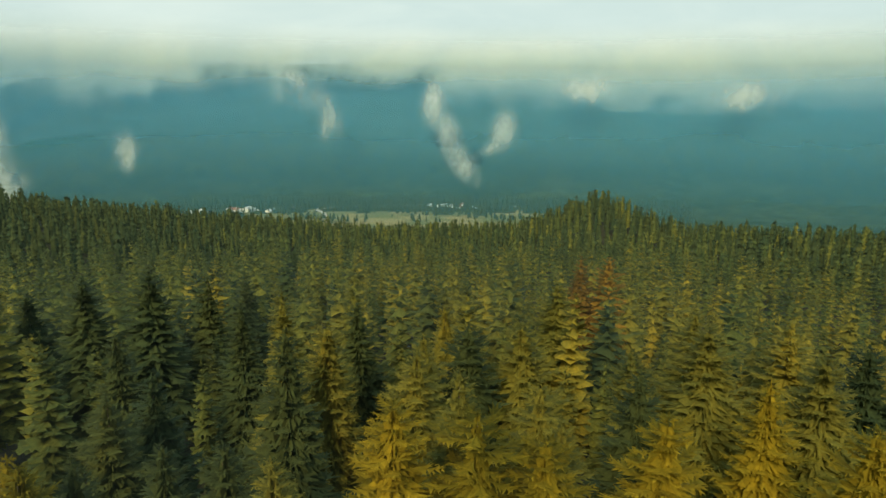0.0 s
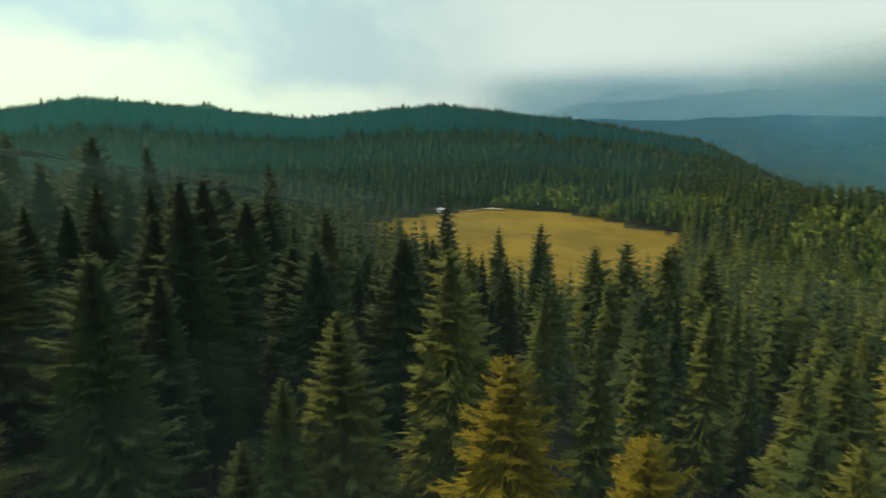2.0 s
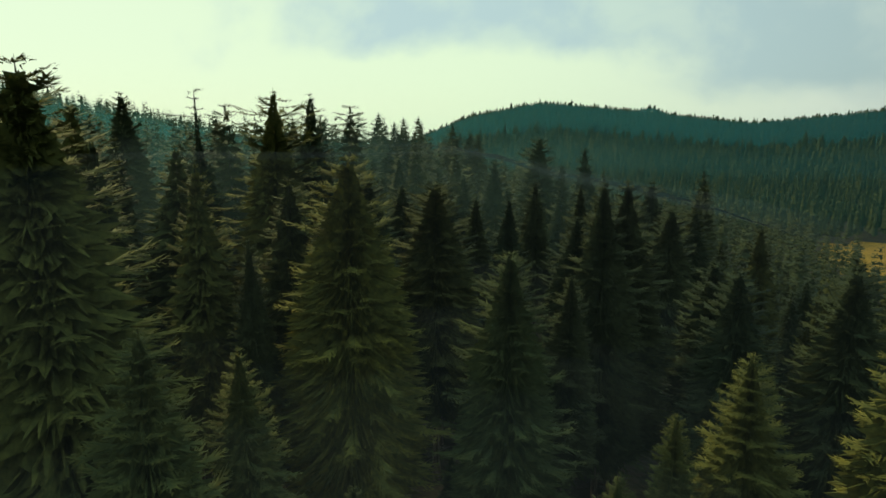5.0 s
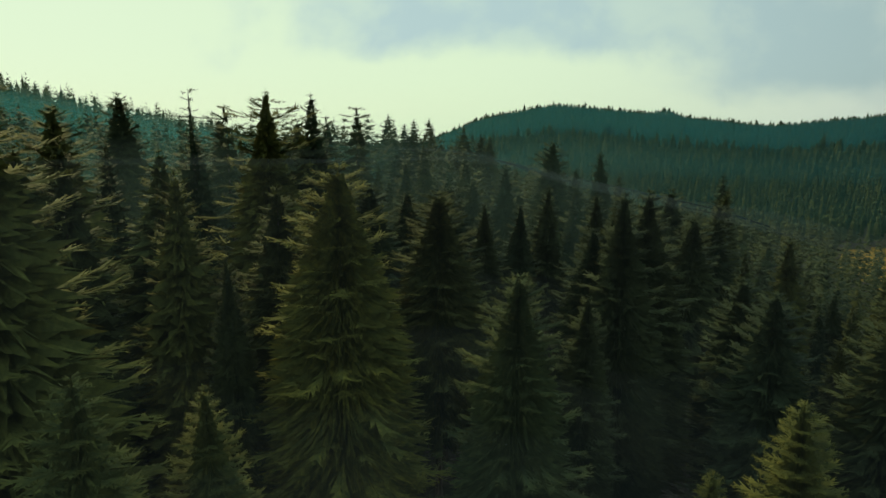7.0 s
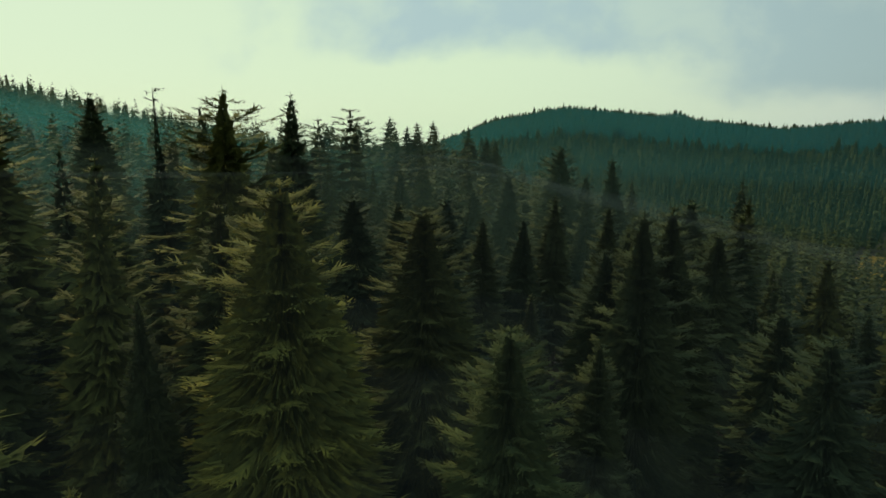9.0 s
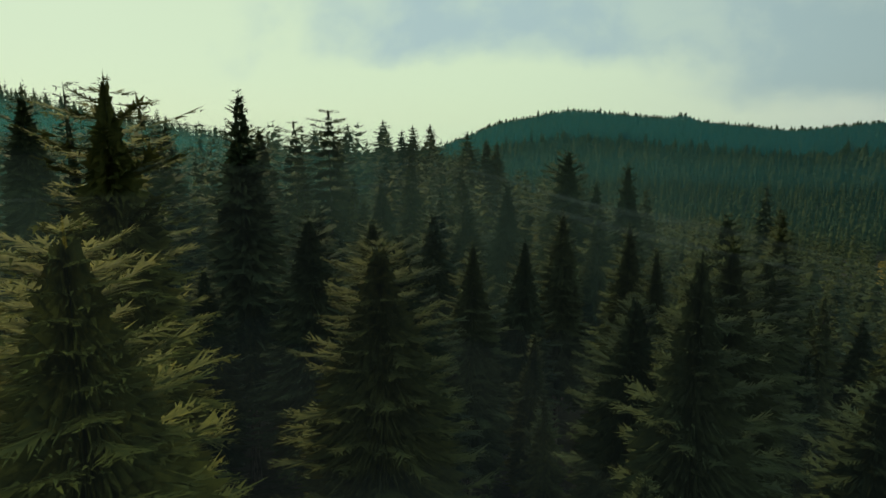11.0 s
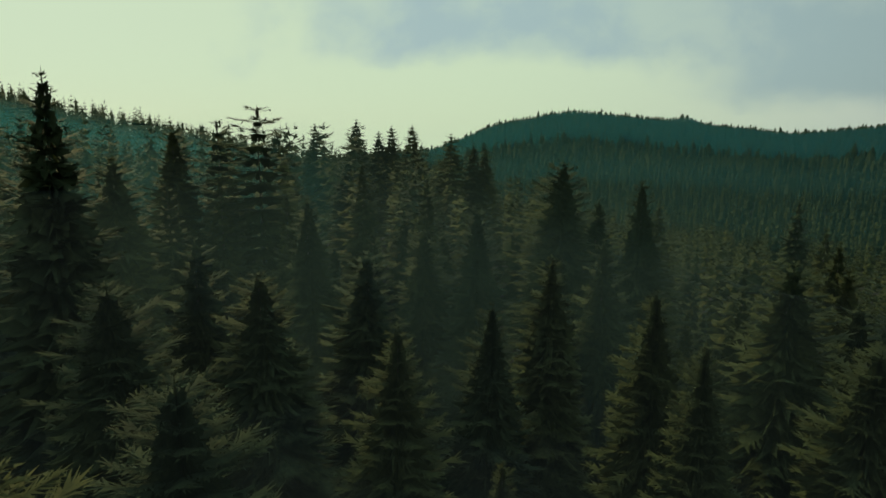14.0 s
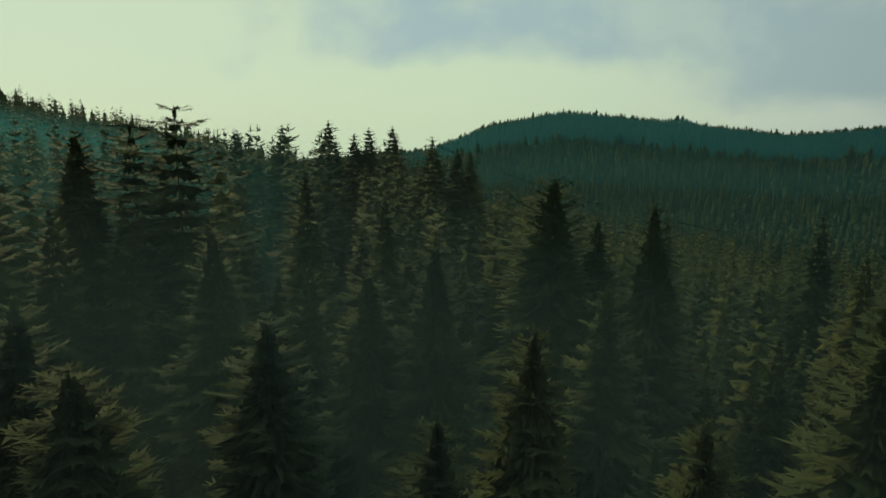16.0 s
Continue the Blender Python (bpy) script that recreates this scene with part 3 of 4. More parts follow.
def tree(x, y, top, kind="spruce", color="green", wide=1.0, fine=2, turn=0, spin=None):
    """One conifer whose tip stands at the height top over the zero level."""
    name, H, R, base, style, label = KINDS[kind]
    crown, trunk = stock(kind, color, fine, turn)
    z = float(ground(x, y))
    s = max(6.0, top + CREST - z) / H
    root = new(name)
    root.empty_display_size = 0.5
    spin = random.uniform(0, 360) if spin is None else spin
    w = s * wide if s < 1.15 else 1.15 * wide
    root.matrix_basis = pose(x, y, z - 0.15, random.gauss(0, 0.7), random.gauss(0, 0.7), spin) @ Matrix.Diagonal((w, w, s, 1))
    word = COLORS[color][1]
    tagged(root, (label.replace("dark green", word).replace("green", word) if word else label), "conifer tree", "conifers of the near forest")
    for part_name, me in (("trunk", trunk), ("crown", crown)):
        p = new(part_name, me)
        p.parent = root
    return root


# Trees that stand out, as (bearing east, north, tip). First those against the sky.
SKYLINE = [
    ("ragged", 1.0, -14.7, 26.3, 2.3), ("spire", 0.9, -24.6, 43.2, 3.0), ("flat", 0.8, -24.9, 54.6, 2.0), ("spruce", 0.95, -14.8, 45.6, 2.8),
    ("flat", 1.0, -13.6, 77.4, 2.2), ("flat", 0.8, -18.1, 80.0, 1.0), ("broad", 0.75, -22.5, 79.0, 0.2), ("slim", 1.30, -19.7, 138.0, 0.9), ("broad", 0.7, -26.0, 134.0, 0.0),
    ("spruce", 1.23, -13.5, 142.3, 1.9), ("slim", 1.17, -9.4, 148.0, -0.4), ("spruce", 1.04, -7.2, 151.4, 0.7), ("spruce", 1.17, -3.2, 158.4, 1.0),
    ("spruce", 1.17, 5.2, 136.4, -0.7), ("slim", 1.17, 8.8, 138.0, -2.4), ("slim", 1.17, 11.6, 140.0, -3.2), ("broad", 0.9, -40.8, 63.5, 3.4),
]
SKYLINE_TWO = [
    ("broad", 0.95, -30.0, 29.0, 1.2), ("spruce", 1.1, -20.8, 24.0, -1.5), ("broad", 1.0, -18.9, 4.0, 2.4), ("broad", 0.95, 13.4, 71.0, -2.5), ("flat", 0.9, 15.2, 86.0, -4.6),
    ("slim", 1.0, 19.1, 66.8, -3.6), ("spruce", 1.0, 18.5, 82.4, -6.6), ("broad", 0.9, -9.0, 101.0, -4.0), ("broad", 1.0, -26.0, 18.0, -1.2),
    ("spruce", 1.0, -30.0, 58.0, -1.5), ("broad", 0.9, -21.0, 64.0, -2.0), ("slim", 1.0, -6.0, 62.0, -4.5), ("slim", 1.0, -34.0, 80.0, 0.6),
]
# The rows in front of the camera on its way north.
FRONT = [
    ("spruce", 1.1, -11.7, 16.7, -3.1), ("broad", 1.1, -7.7, 10.8, -1.7), ("broad", 0.95, -2.2, 28.5, -4.9), ("spruce", 1.1, 10.9, 23.6, -4.1), ("spruce", 1.1, -13.3, -1.8, -6.4),
    ("spruce", 0.95, -11.0, 2.9, -8.9), ("slim", 1.0, 4.4, 13.6, -8.5), ("spruce", 1.05, 9.2, 1.2, -8.7), ("broad", 0.9, 0.1, 7.5, -5.9), ("broad", 1.0, 18.4, 24.7, -10.3),
    ("broad", 1.0, 15.1, 14.6, -8.7), ("broad", 1.0, 21.9, 14.6, -8.5), ("spruce", 1.1, 15.9, 1.1, -6.6), ("slim", 0.9, 5.9, 0.8, -11.1), ("spruce", 1.0, 44.6, 86.1, -10.0),
    ("spruce", 1.0, 38.6, 73.0, -9.4), ("broad", 0.9, 32.7, 62.7, -9.8), ("broad", 1.0, 30.7, 58.2, -10.9), ("broad", 1.05, -8.1, 38.0, -5.1),
]
FRONT_TWO = [
    ("spruce", 1.0, 1.4, 39.5, -7.0), ("broad", 1.1, -2.7, 23.0, -4.2), ("spruce", 1.0, 8.3, 19.2, -3.7), ("broad", 0.9, 7.8, 26.4, -7.1), ("broad", 1.0, 20.8, 41.8, -8.5),
    ("broad", 1.0, -1.0, 52.9, -6.7), ("slim", 1.1, 9.1, 50.4, -6.5), ("slim", 1.0, 12.5, 42.3, -6.3), ("broad", 1.1, 22.2, 50.6, -6.8), ("broad", 1.0, 2.0, 61.9, -6.9),
    ("spruce", 1.0, 14.7, 59.4, -6.9), ("broad", 1.1, -5.2, 47.0, -6.6), ("slim", 0.9, 13.4, 38.6, -7.4), ("spruce", 1.0, 5.4, 46.0, -7.9), ("spruce", 1.0, 30.0, 96.4, -8.5),
    ("spruce", 1.0, 54.8, 109.8, -9.4), ("spruce", 1.1, -10.6, 51.5, -5.7), ("slim", 0.9, -6.2, -3.7, -10.9),
    ("slim", 0.9, 1.4, -4.5, -10.4), ("spruce", 0.9, -14.4, -4.0, -10.9),
]
# The slope that falls away to the east, seen first.
EAST = [
    ("spruce", 1.0, 42.4, 71.8, -20.2), ("broad", 0.9, 68.8, 79.5, -22.6), ("broad", 1.0, 47.7, 39.0, -17.2), ("broad", 1.0, 99.0, 70.3, -23.1), ("spruce", 1.0, 100.8, 86.6, -25.7),
    ("broad", 1.0, 72.7, 36.1, -19.2), ("broad", 1.0, 86.2, 39.7, -20.7), ("broad", 1.0, 90.2, 33.8, -20.7), ("broad", 1.0, 81.7, 22.9, -19.2), ("slim", 0.9, 25.8, -3.5, -11.8),
    ("slim", 1.0, 38.5, -0.7, -13.3), ("spruce", 1.0, 26.4, -12.0, -11.4), ("spruce", 1.0, 20.0, -15.2, -11.5), ("slim", 1.0, 19.6, -17.0, -11.4), ("spruce", 1.0, 31.5, -12.0, -12.0),
    ("spruce", 1.0, 41.5, -13.5, -13.1), ("broad", 1.0, 30.6, -18.3, -11.7), ("spruce", 1.0, 52.0, -17.5, -14.3), ("broad", 1.0, 70.2, -18.8, -16.4),
]
EAST_TWO = [("spruce", 1.0, 78.3, 78.2, -15.1), ("slim", 0.9, 23.8, -21.7, -14.1), ("slim", 0.9, 27.9, -23.3, -15.3), ("broad", 1.0, 66.4, -35.7, -18.0), ("broad", 1.0, 62.7, -40.9, -17.3)]
YELLOWING = [
    ("broad", 0.95, 12.2, -6.4, -9.5), ("broad", 0.9, 12.3, -13.0, -10.3), ("slim", 1.0, 17.1, -25.2, -11.8), ("broad", 0.95, 15.0, -38.4, -12.8), ("ragged", 0.9, 13.0, -41.3, -12.9),
    ("broad", 0.95, 7.6, -46.9, -13.0), ("broad", 1.0, 2.3, -53.9, -13.7), ("spruce", 1.1, 8.4, -57.7, -14.5), ("spruce", 1.0, 19.8, -25.3, -12.9), ("broad", 0.9, 10.8, -42.2, -13.6),
]
SOUTHEAST = [
    ("spruce", 0.9, 17.7, -27.3, -12.6), ("spruce", 1.1, 42.3, -33.5, -16.4), ("spruce", 1.0, 26.6, -29.7, -14.0), ("spruce", 1.1, 28.9, -32.3, -14.4), ("slim", 1.0, 17.2, -30.1, -12.7),
    ("slim", 1.1, 74.8, -50.5, -21.8), ("slim", 1.0, 15.7, -31.7, -12.5), ("spruce", 1.0, 47.3, -44.3, -17.6), ("spruce", 1.0, 80.9, -58.2, -23.1), ("slim", 1.0, 53.2, -50.9, -18.8),
    ("slim", 1.2, 30.8, -40.6, -15.1), ("slim", 1.0, 12.5, -32.5, -12.1), ("broad", 0.9, 33.2, -44.9, -15.7), ("spruce", 1.1, 40.7, -52.4, -17.2), ("spruce", 1.1, 24.2, -45.4, -14.6),
    ("spruce", 1.1, 26.4, -48.2, -15.1), ("slim", 1.0, 34.9, -57.1, -16.9), ("spruce", 1.0, 19.0, -45.3, -14.0), ("broad", 1.0, 26.9, -52.7, -15.6),
]
SOUTHEAST_TWO = [
    ("broad", 1.0, 24.8, -55.9, -15.7), ("spruce", 1.0, 14.4, -46.9, -13.6), ("broad", 1.0, 41.7, -78.3, -19.9), ("spruce", 0.9, 11.2, -45.2, -14.1), ("slim", 1.1, 12.4, -51.6, -14.0),
    ("spruce", 1.1, 24.1, -76.3, -18.1), ("broad", 1.1, 17.7, -69.1, -16.7), ("spruce", 1.1, 18.1, -82.2, -18.5), ("broad", 1.0, 8.6, -66.3, -15.7), ("broad", 1.0, 8.8, -73.7, -16.8),
    ("broad", 1.0, 94.7, -40.2, -24.4), ("broad", 1.0, 80.5, -31.8, -22.1),
]
RUSTY = [("broad", 0.9, 51.2, -99.1, -21.6), ("spruce", 0.9, 53.5, -97.0, -21.4)]

LINE = np.array([p[1:3] for p in PATH])
LINE = np.concatenate([LINE[:-1] * (1 - u) + LINE[1:] * u for u in (0.0, 0.5)] + [LINE[-1:]])


def far_from_path(x, y):
    """Distance of places from the camera's way over the ground."""
    x, y = np.atleast_1d(x), np.atleast_1d(y)
    return np.min(np.hypot(x[:, None] - LINE[None, :, 0], y[:, None] - LINE[None, :, 1]), 1)


def sun_tinted_side(x, y):
    """The part of the east slope where sunlight is painted as golden needles."""
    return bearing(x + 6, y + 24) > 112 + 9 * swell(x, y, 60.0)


NAMED = []
for rows, color in ((SKYLINE, "green"), (SKYLINE_TWO, "green"), (FRONT, "lit"), (FRONT_TWO, "green"), (EAST, "lit"), (EAST_TWO, "green"), (YELLOWING, "yellow"), (SOUTHEAST, "sun_gold"), (SOUTHEAST_TWO, "sun_gold"), (RUSTY, "rusty")):
    for kind, wide, x, y, top in rows:
        near = float(far_from_path(x, y)[0])
        shade = "green" if color == "sun_gold" and (len(NAMED) % 5 == 1 or not sun_tinted_side(x, y)) else color
        shade = "lit" if rows in (SKYLINE, SKYLINE_TWO) and y < 35 else shade
        shade = "green" if rows is FRONT and y > 12 and x > -12 else shade
        wide *= 1.15 if rows in (SKYLINE, SKYLINE_TWO) and kind not in ("ragged", "spire") else 1.0
        tree(x, y, top, kind, shade, wide, fine=3 if near < 11 else 0 if near < 22 else (1 if near < 62 or (rows is SKYLINE and near < 90) else 2), turn=len(NAMED) % (3 if color == "green" else 2))
        NAMED.append((x, y))
NAMED = np.array(NAMED)


def scatter(r0, r1, az0, az1, step, seed):
    """Jittered places between two distances and two bearings."""
    rng = np.random.default_rng(seed)
    n = int(2 * r1 / step) + 2
    gx, gy = np.meshgrid(np.arange(n) * step - r1, np.arange(n) * step - r1)
    gx = gx + (np.arange(n)[:, None] % 2) * step * 0.5
    x = (gx + rng.uniform(-0.36, 0.36, gx.shape) * step).ravel()
    y = (gy + rng.uniform(-0.36, 0.36, gy.shape) * step).ravel()
    d, az = np.hypot(x, y), bearing(x, y)
    keep = (d >= r0) & (d < r1) & (az > az0) & (az < az1)
    return x[keep], y[keep]


def open_to_trees(x, y, gap):
    d2 = np.min(np.hypot(x[:, None] - NAMED[None, :, 0], y[:, None] - NAMED[None, :, 1]), 1) if len(x) < 9000 else np.full(len(x), 99.0)
    return (d2 > gap) & ~is_meadow(x, y) & ~is_scrub(x, y)


def fill_near():
    """The rest of the near forest: the closest ones are trees of their own, those behind are one body of wood."""
    x, y = scatter(0, 175, -180, 180, 5.8, 11)
    az = bearing(x - LINE[0, 0], y - LINE[0, 1])
    behind = (az > 172) | (az < -62)
    far = far_from_path(x, y)
    keep = open_to_trees(x, y, 4.4) & (swell(x + 40, y - 15, 21.0) > -0.42) & ~(behind & (far > 45)) & (far > 3.5)
    x, y, far, behind = x[keep], y[keep], far[keep], behind[keep]
    rng = np.random.default_rng(5)
    tall = rng.normal(18.6, 4.0, len(x)) + swell(x, y, 45.0) * 1.4
    tall = np.clip(tall, 9.0, 24.5) + np.where((x < -12) & (y > 0), 1.2, 0.0)
    # keep the air round the camera free
    tall = np.where(far < 14, np.minimum(tall, np.where(far < 10.5, 13.5, 16.5)), tall)
    tall = np.where(before_pasture(x, y) & (rng.random(len(x)) > 0.22), tall * 0.52, tall)
    # round the camera's way the wood is open, with dark gaps and half-grown trees
    glimpse = np.hypot(x - 6, y + 32) < 46
    fate = rng.random(len(x))
    keep = np.where(glimpse & ~behind, fate < 0.36, (far > 26) | behind | (fate < 0.6))
    tall = np.where(glimpse & ~behind & (fate < 0.26), rng.uniform(7.0, 11.0, len(x)), tall)
    x, y, far, behind, tall = x[keep], y[keep], far[keep], behind[keep], tall[keep]
    order = np.argsort(far + np.where(behind, 60, 0))
    single, rest = order[:300 - len(NAMED)], order[300 - len(NAMED):]
    kinds = ["spruce", "spruce", "slim", "broad", "broad", "slim"]
    for k in single:
        kind = kinds[int(rng.integers(6))]
        color = "yellow" if rng.random() < 0.06 and y[k] < -5 else ("sun_gold" if y[k] < -20 and x[k] > -6 and sun_tinted_side(x[k], y[k]) and rng.random() < 0.5 else "lit" if -20 < y[k] < 30 and rng.random() < 0.6 else "green")
        z = float(ground(x[k], y[k])) - CREST
        tree(float(x[k]), float(y[k]), z + float(tall[k]), kind, color, float(rng.uniform(0.66, 0.92)), fine=2 if far[k] < 10.5 else 0 if far[k] < 16 else (1 if far[k] < 32 else 2), turn=int(rng.integers(3 if color == "green" else 2 if color == "lit" else 1)))
    return x[rest], y[rest], tall[rest]


def plant(name, label, xs, ys, tall, shapes, mat, seed, width=0.225, smooth=False):
    """Many trees in one mesh, from a few template shapes of unit height and unit radius."""
    rng = np.random.default_rng(seed)
    zs = ground(xs, ys) - 0.2
    which = rng.integers(len(shapes), size=len(xs))
    verts, tint, puff, tip_lit = [], [], [], []
    for n, (shape, tip_share) in enumerate(shapes):
        i = np.nonzero(which == n)[0]
        if not len(i):
            continue
        a = rng.uniform(0, 6.283, len(i))
        w = tall[i] * width * rng.uniform(0.8, 1.25, len(i))
        c, s = np.cos(a) * w, np.sin(a) * w
        X = shape[None, :, 0] * c[:, None] - shape[None, :, 1] * s[:, None] + xs[i][:, None]
        Y = shape[None, :, 0] * s[:, None] + shape[None, :, 1] * c[:, None] + ys[i][:, None]
        Z = shape[None, :, 2] * tall[i][:, None] + zs[i][:, None]
        verts.append(np.stack([X, Y, Z], -1).reshape(-1, 3))
        tint.append(np.repeat(rng.random(len(i)), len(shape)))
        tip_lit.append(np.tile(tip_share, len(i)))
        puff.append(outward(np.column_stack([(X - xs[i][:, None]).ravel(), (Y - ys[i][:, None]).ravel()]), verts[-1]))
    v = np.concatenate(verts)
    ob = new(name, mesh_from(name, v, np.arange(len(v)).reshape(-1, 3), [mat], smooth=smooth, tint=np.concatenate(tint), puff=np.concatenate(puff), tip_lit=np.concatenate(tip_lit)))
    return tagged(ob, label, "forest", kind="stuff")


def unit_crown(seed, style, whorls, per, pairs, core, skirt, inner=0.62):
    """A light crown of height 1 and radius 1."""
    H, R = 20.0, 4.2
    v, tip_share = crown_arrays(seed, H, R, 5.0, whorls, per, 0, 0.0, style, pairs, core, skirt, inner)
    return v / (R, R, H), tip_share


def tufted(seed, pads, sides):
    """A far conifer: a slender dark core with loose flat boughs set all round it, height 1 and radius 1."""
    rng = np.random.default_rng(seed)
    q = np.sort(rng.uniform(0.02, 1.0, pads) ** 0.8)
    a = rng.uniform(0, 6.283, pads)
    r = (0.10 + 0.95 * q ** 0.75) * rng.uniform(0.65, 1.15, pads)
    z = 1.0 - 0.76 * q - 0.02
    out, side = np.stack([np.cos(a), np.sin(a), 0 * a], 1), np.stack([-np.sin(a), np.cos(a), 0 * a], 1)
    wide = (0.20 + 0.30 * q) * rng.uniform(0.7, 1.3, pads) * (0.85 if pads > 50 else 1.25 if pads > 15 else 1.5)
    mid = out * (0.45 * r)[:, None]
    lift = np.array([0, 0, 1.0])
    left = mid - side * wide[:, None] + lift * (z - 0.02 - 0.03 * rng.random(pads))[:, None]
    right = mid + side * wide[:, None] + lift * (z - 0.02 - 0.03 * rng.random(pads))[:, None]
    tip = out * r[:, None] + lift * (z - 0.055 + rng.normal(0, 0.012, pads))[:, None]
    root = lift * (z + 0.03)[:, None]
    tris = [np.stack([root, left, tip], 1), np.stack([root, tip, right], 1)]
    tip_lights = [np.tile((0.1, 0.12, 0.28), (pads, 1)), np.tile((0.1, 0.28, 0.12), (pads, 1))]
    b = np.linspace(0, 6.283, sides + 1)[:-1]
    foot = np.stack([np.cos(b) * 0.6, np.sin(b) * 0.6, np.full(sides, 0.24)], 1)
    tris.append(np.stack([np.tile([0, 0, 1.0], (sides, 1)), foot, np.roll(foot, -1, 0)], 1))
    tip_lights.append(np.zeros((sides, 3)))
    return np.concatenate(tris).reshape(-1, 3), np.concatenate(tip_lights).ravel()


xs, ys, tall = fill_near()
CROWNS = [unit_crown(s, st, 15, 5, 2, 10, 8, 0.78) for s, st in ((1, "cone"), (2, "cone"), (3, "broad"), (4, "cone"), (5, "broad"))]
sunny = sun_tinted_side(xs, ys) & (ys < -20) & (np.random.default_rng(31).random(len(xs)) < 0.75)
front = (np.hypot(xs + 3, ys + 10) < 86) & (bearing(xs + 6, ys + 24) < 170) & (bearing(xs + 6, ys + 24) > -40)
FULL = []
for seed, style in ((1, "cone"), (2, "cone"), (3, "broad"), (4, "cone"), (6, "broad")):
    v, tip_share = crown_arrays(seed, 20.0, 4.2, 5.0 + seed % 3, 18, 6, 110, 0.45, style, 2, 14, 12, 0.82, 0.95)
    FULL.append((v / (4.2, 4.2, 20.0), tip_share))
# trees that get the brightened copy of the needles
lit = ~sunny & ((bearing(xs + 6, ys + 24) > 38) | (ys < 25)) & (np.random.default_rng(33).random(len(xs)) < 0.7)
green = ~sunny & ~lit
for mask, shapes, mat, seed, label in ((green & front, FULL, FOLIAGE, 21, "dense dark green spruce and fir forest on a slope"), (green & ~front, CROWNS, FOLIAGE, 29, "dark spruce and fir forest farther down the slope"),
                                       (lit & front, FULL, FOLIAGE_LIT, 34, "olive green spruce and fir forest on a slope"), (lit & ~front, CROWNS, FOLIAGE_LIT, 35, "olive green forest farther down the slope"),
                                       (sunny & front, FULL, FOLIAGE_SUN_GOLD, 27, "golden-green spruce and fir forest on the sunny slope"), (sunny & ~front, CROWNS, FOLIAGE_SUN_GOLD, 30, "golden-green forest farther down the sunny slope")):
    plant("conifer_forest", label, xs[mask], ys[mask], tall[mask], shapes, mat, seed, 0.148)


def fill_middle():
    x, y = scatter(175, 640, -55, 168, 7.5, 12)
    keep = open_to_trees(x, y, 0)
    x, y = x[keep], y[keep]
    rng = np.random.default_rng(6)
    tall = np.clip(rng.normal(18.5, 2.6, len(x)), 11, 25)
    tall = np.where(before_pasture(x, y) & (rng.random(len(x)) > 0.22), tall * 0.52, tall)
    d = np.hypot(x, y)
    close = (d < 330) | ((bearing(x, y) < -6) & (bearing(x, y) > -52) & (d < 480))
    crest = (d < 262) & (bearing(x, y) > -42) & (bearing(x, y) < 14)
    close = close & ~crest
    boughs = [unit_crown(60 + s, "cone" if s % 3 else "broad", 11, 5, 1, 6, 6, 0.66) for s in range(6)]
    plant("conifer_forest", "spruce and fir forest along the crest", x[crest], y[crest], tall[crest], CROWNS, FOLIAGE, 28, 0.152)
    wide = ~close & ~crest
    lit = (bearing(x + 6, y + 24) > 38) & (rng.random(len(x)) < 0.75)
    gilt = sun_tinted_side(x, y) & (y < -20) & (rng.random(len(x)) < 0.4)
    for mask, mat, label in ((wide & ~gilt, FOLIAGE, "unbroken conifer forest over the ridge"), (wide & gilt, FOLIAGE_LIT, "olive green conifer forest over the ridge")):
        plant("conifer_forest", label, x[mask], y[mask], tall[mask], [tufted(s, 26, 4) for s in range(6)], mat, 26, 0.16)
    for mask, mat, label in ((close & ~gilt & ~lit, FOLIAGE, "unbroken conifer forest down the slope"), (close & ~gilt & lit, FOLIAGE_LIT, "olive green conifer forest down the slope"), (close & gilt, FOLIAGE_SUN_GOLD, "golden-green conifer forest down the slope")):
        plant("conifer_forest", label, x[mask], y[mask], tall[mask], boughs, mat, 22, 0.15)


def fill_far():
    x, y = scatter(640, 1420, -20, 76, 9.0, 13)
    keep = (ground(x, y) > CREST - 150) & ~is_meadow(x, y)
    x2, y2 = scatter(1900, 2100, 14, 34, 10.0, 14)
    x, y = np.r_[x[keep], x2], np.r_[y[keep], y2]
    rng = np.random.default_rng(7)
    tall = np.clip(rng.normal(13.5, 4.2, len(x)), 7, 25)
    plant("far_conifer_forest", "conifer forest covering the long hazy ridge", x, y, tall, [tufted(s, 7, 4) for s in range(4)], FOLIAGE, 23, 0.29)
    # woods and hedges on the valley floor
    x, y = scatter(1130, 1620, 98, 150, 13.0, 15)
    keep = (swell(x, y, 190.0) > 0.18) | ~is_fields(x, y)
    x, y = x[keep], y[keep]
    tall = np.clip(rng.normal(13.0, 3.0, len(x)), 6, 20)
    plant("valley_woods", "scattered woods between the fields of the valley", x, y, tall, [tufted(s, 7, 4) for s in range(4)], FOLIAGE, 24, 0.3)


fill_middle()
fill_far()


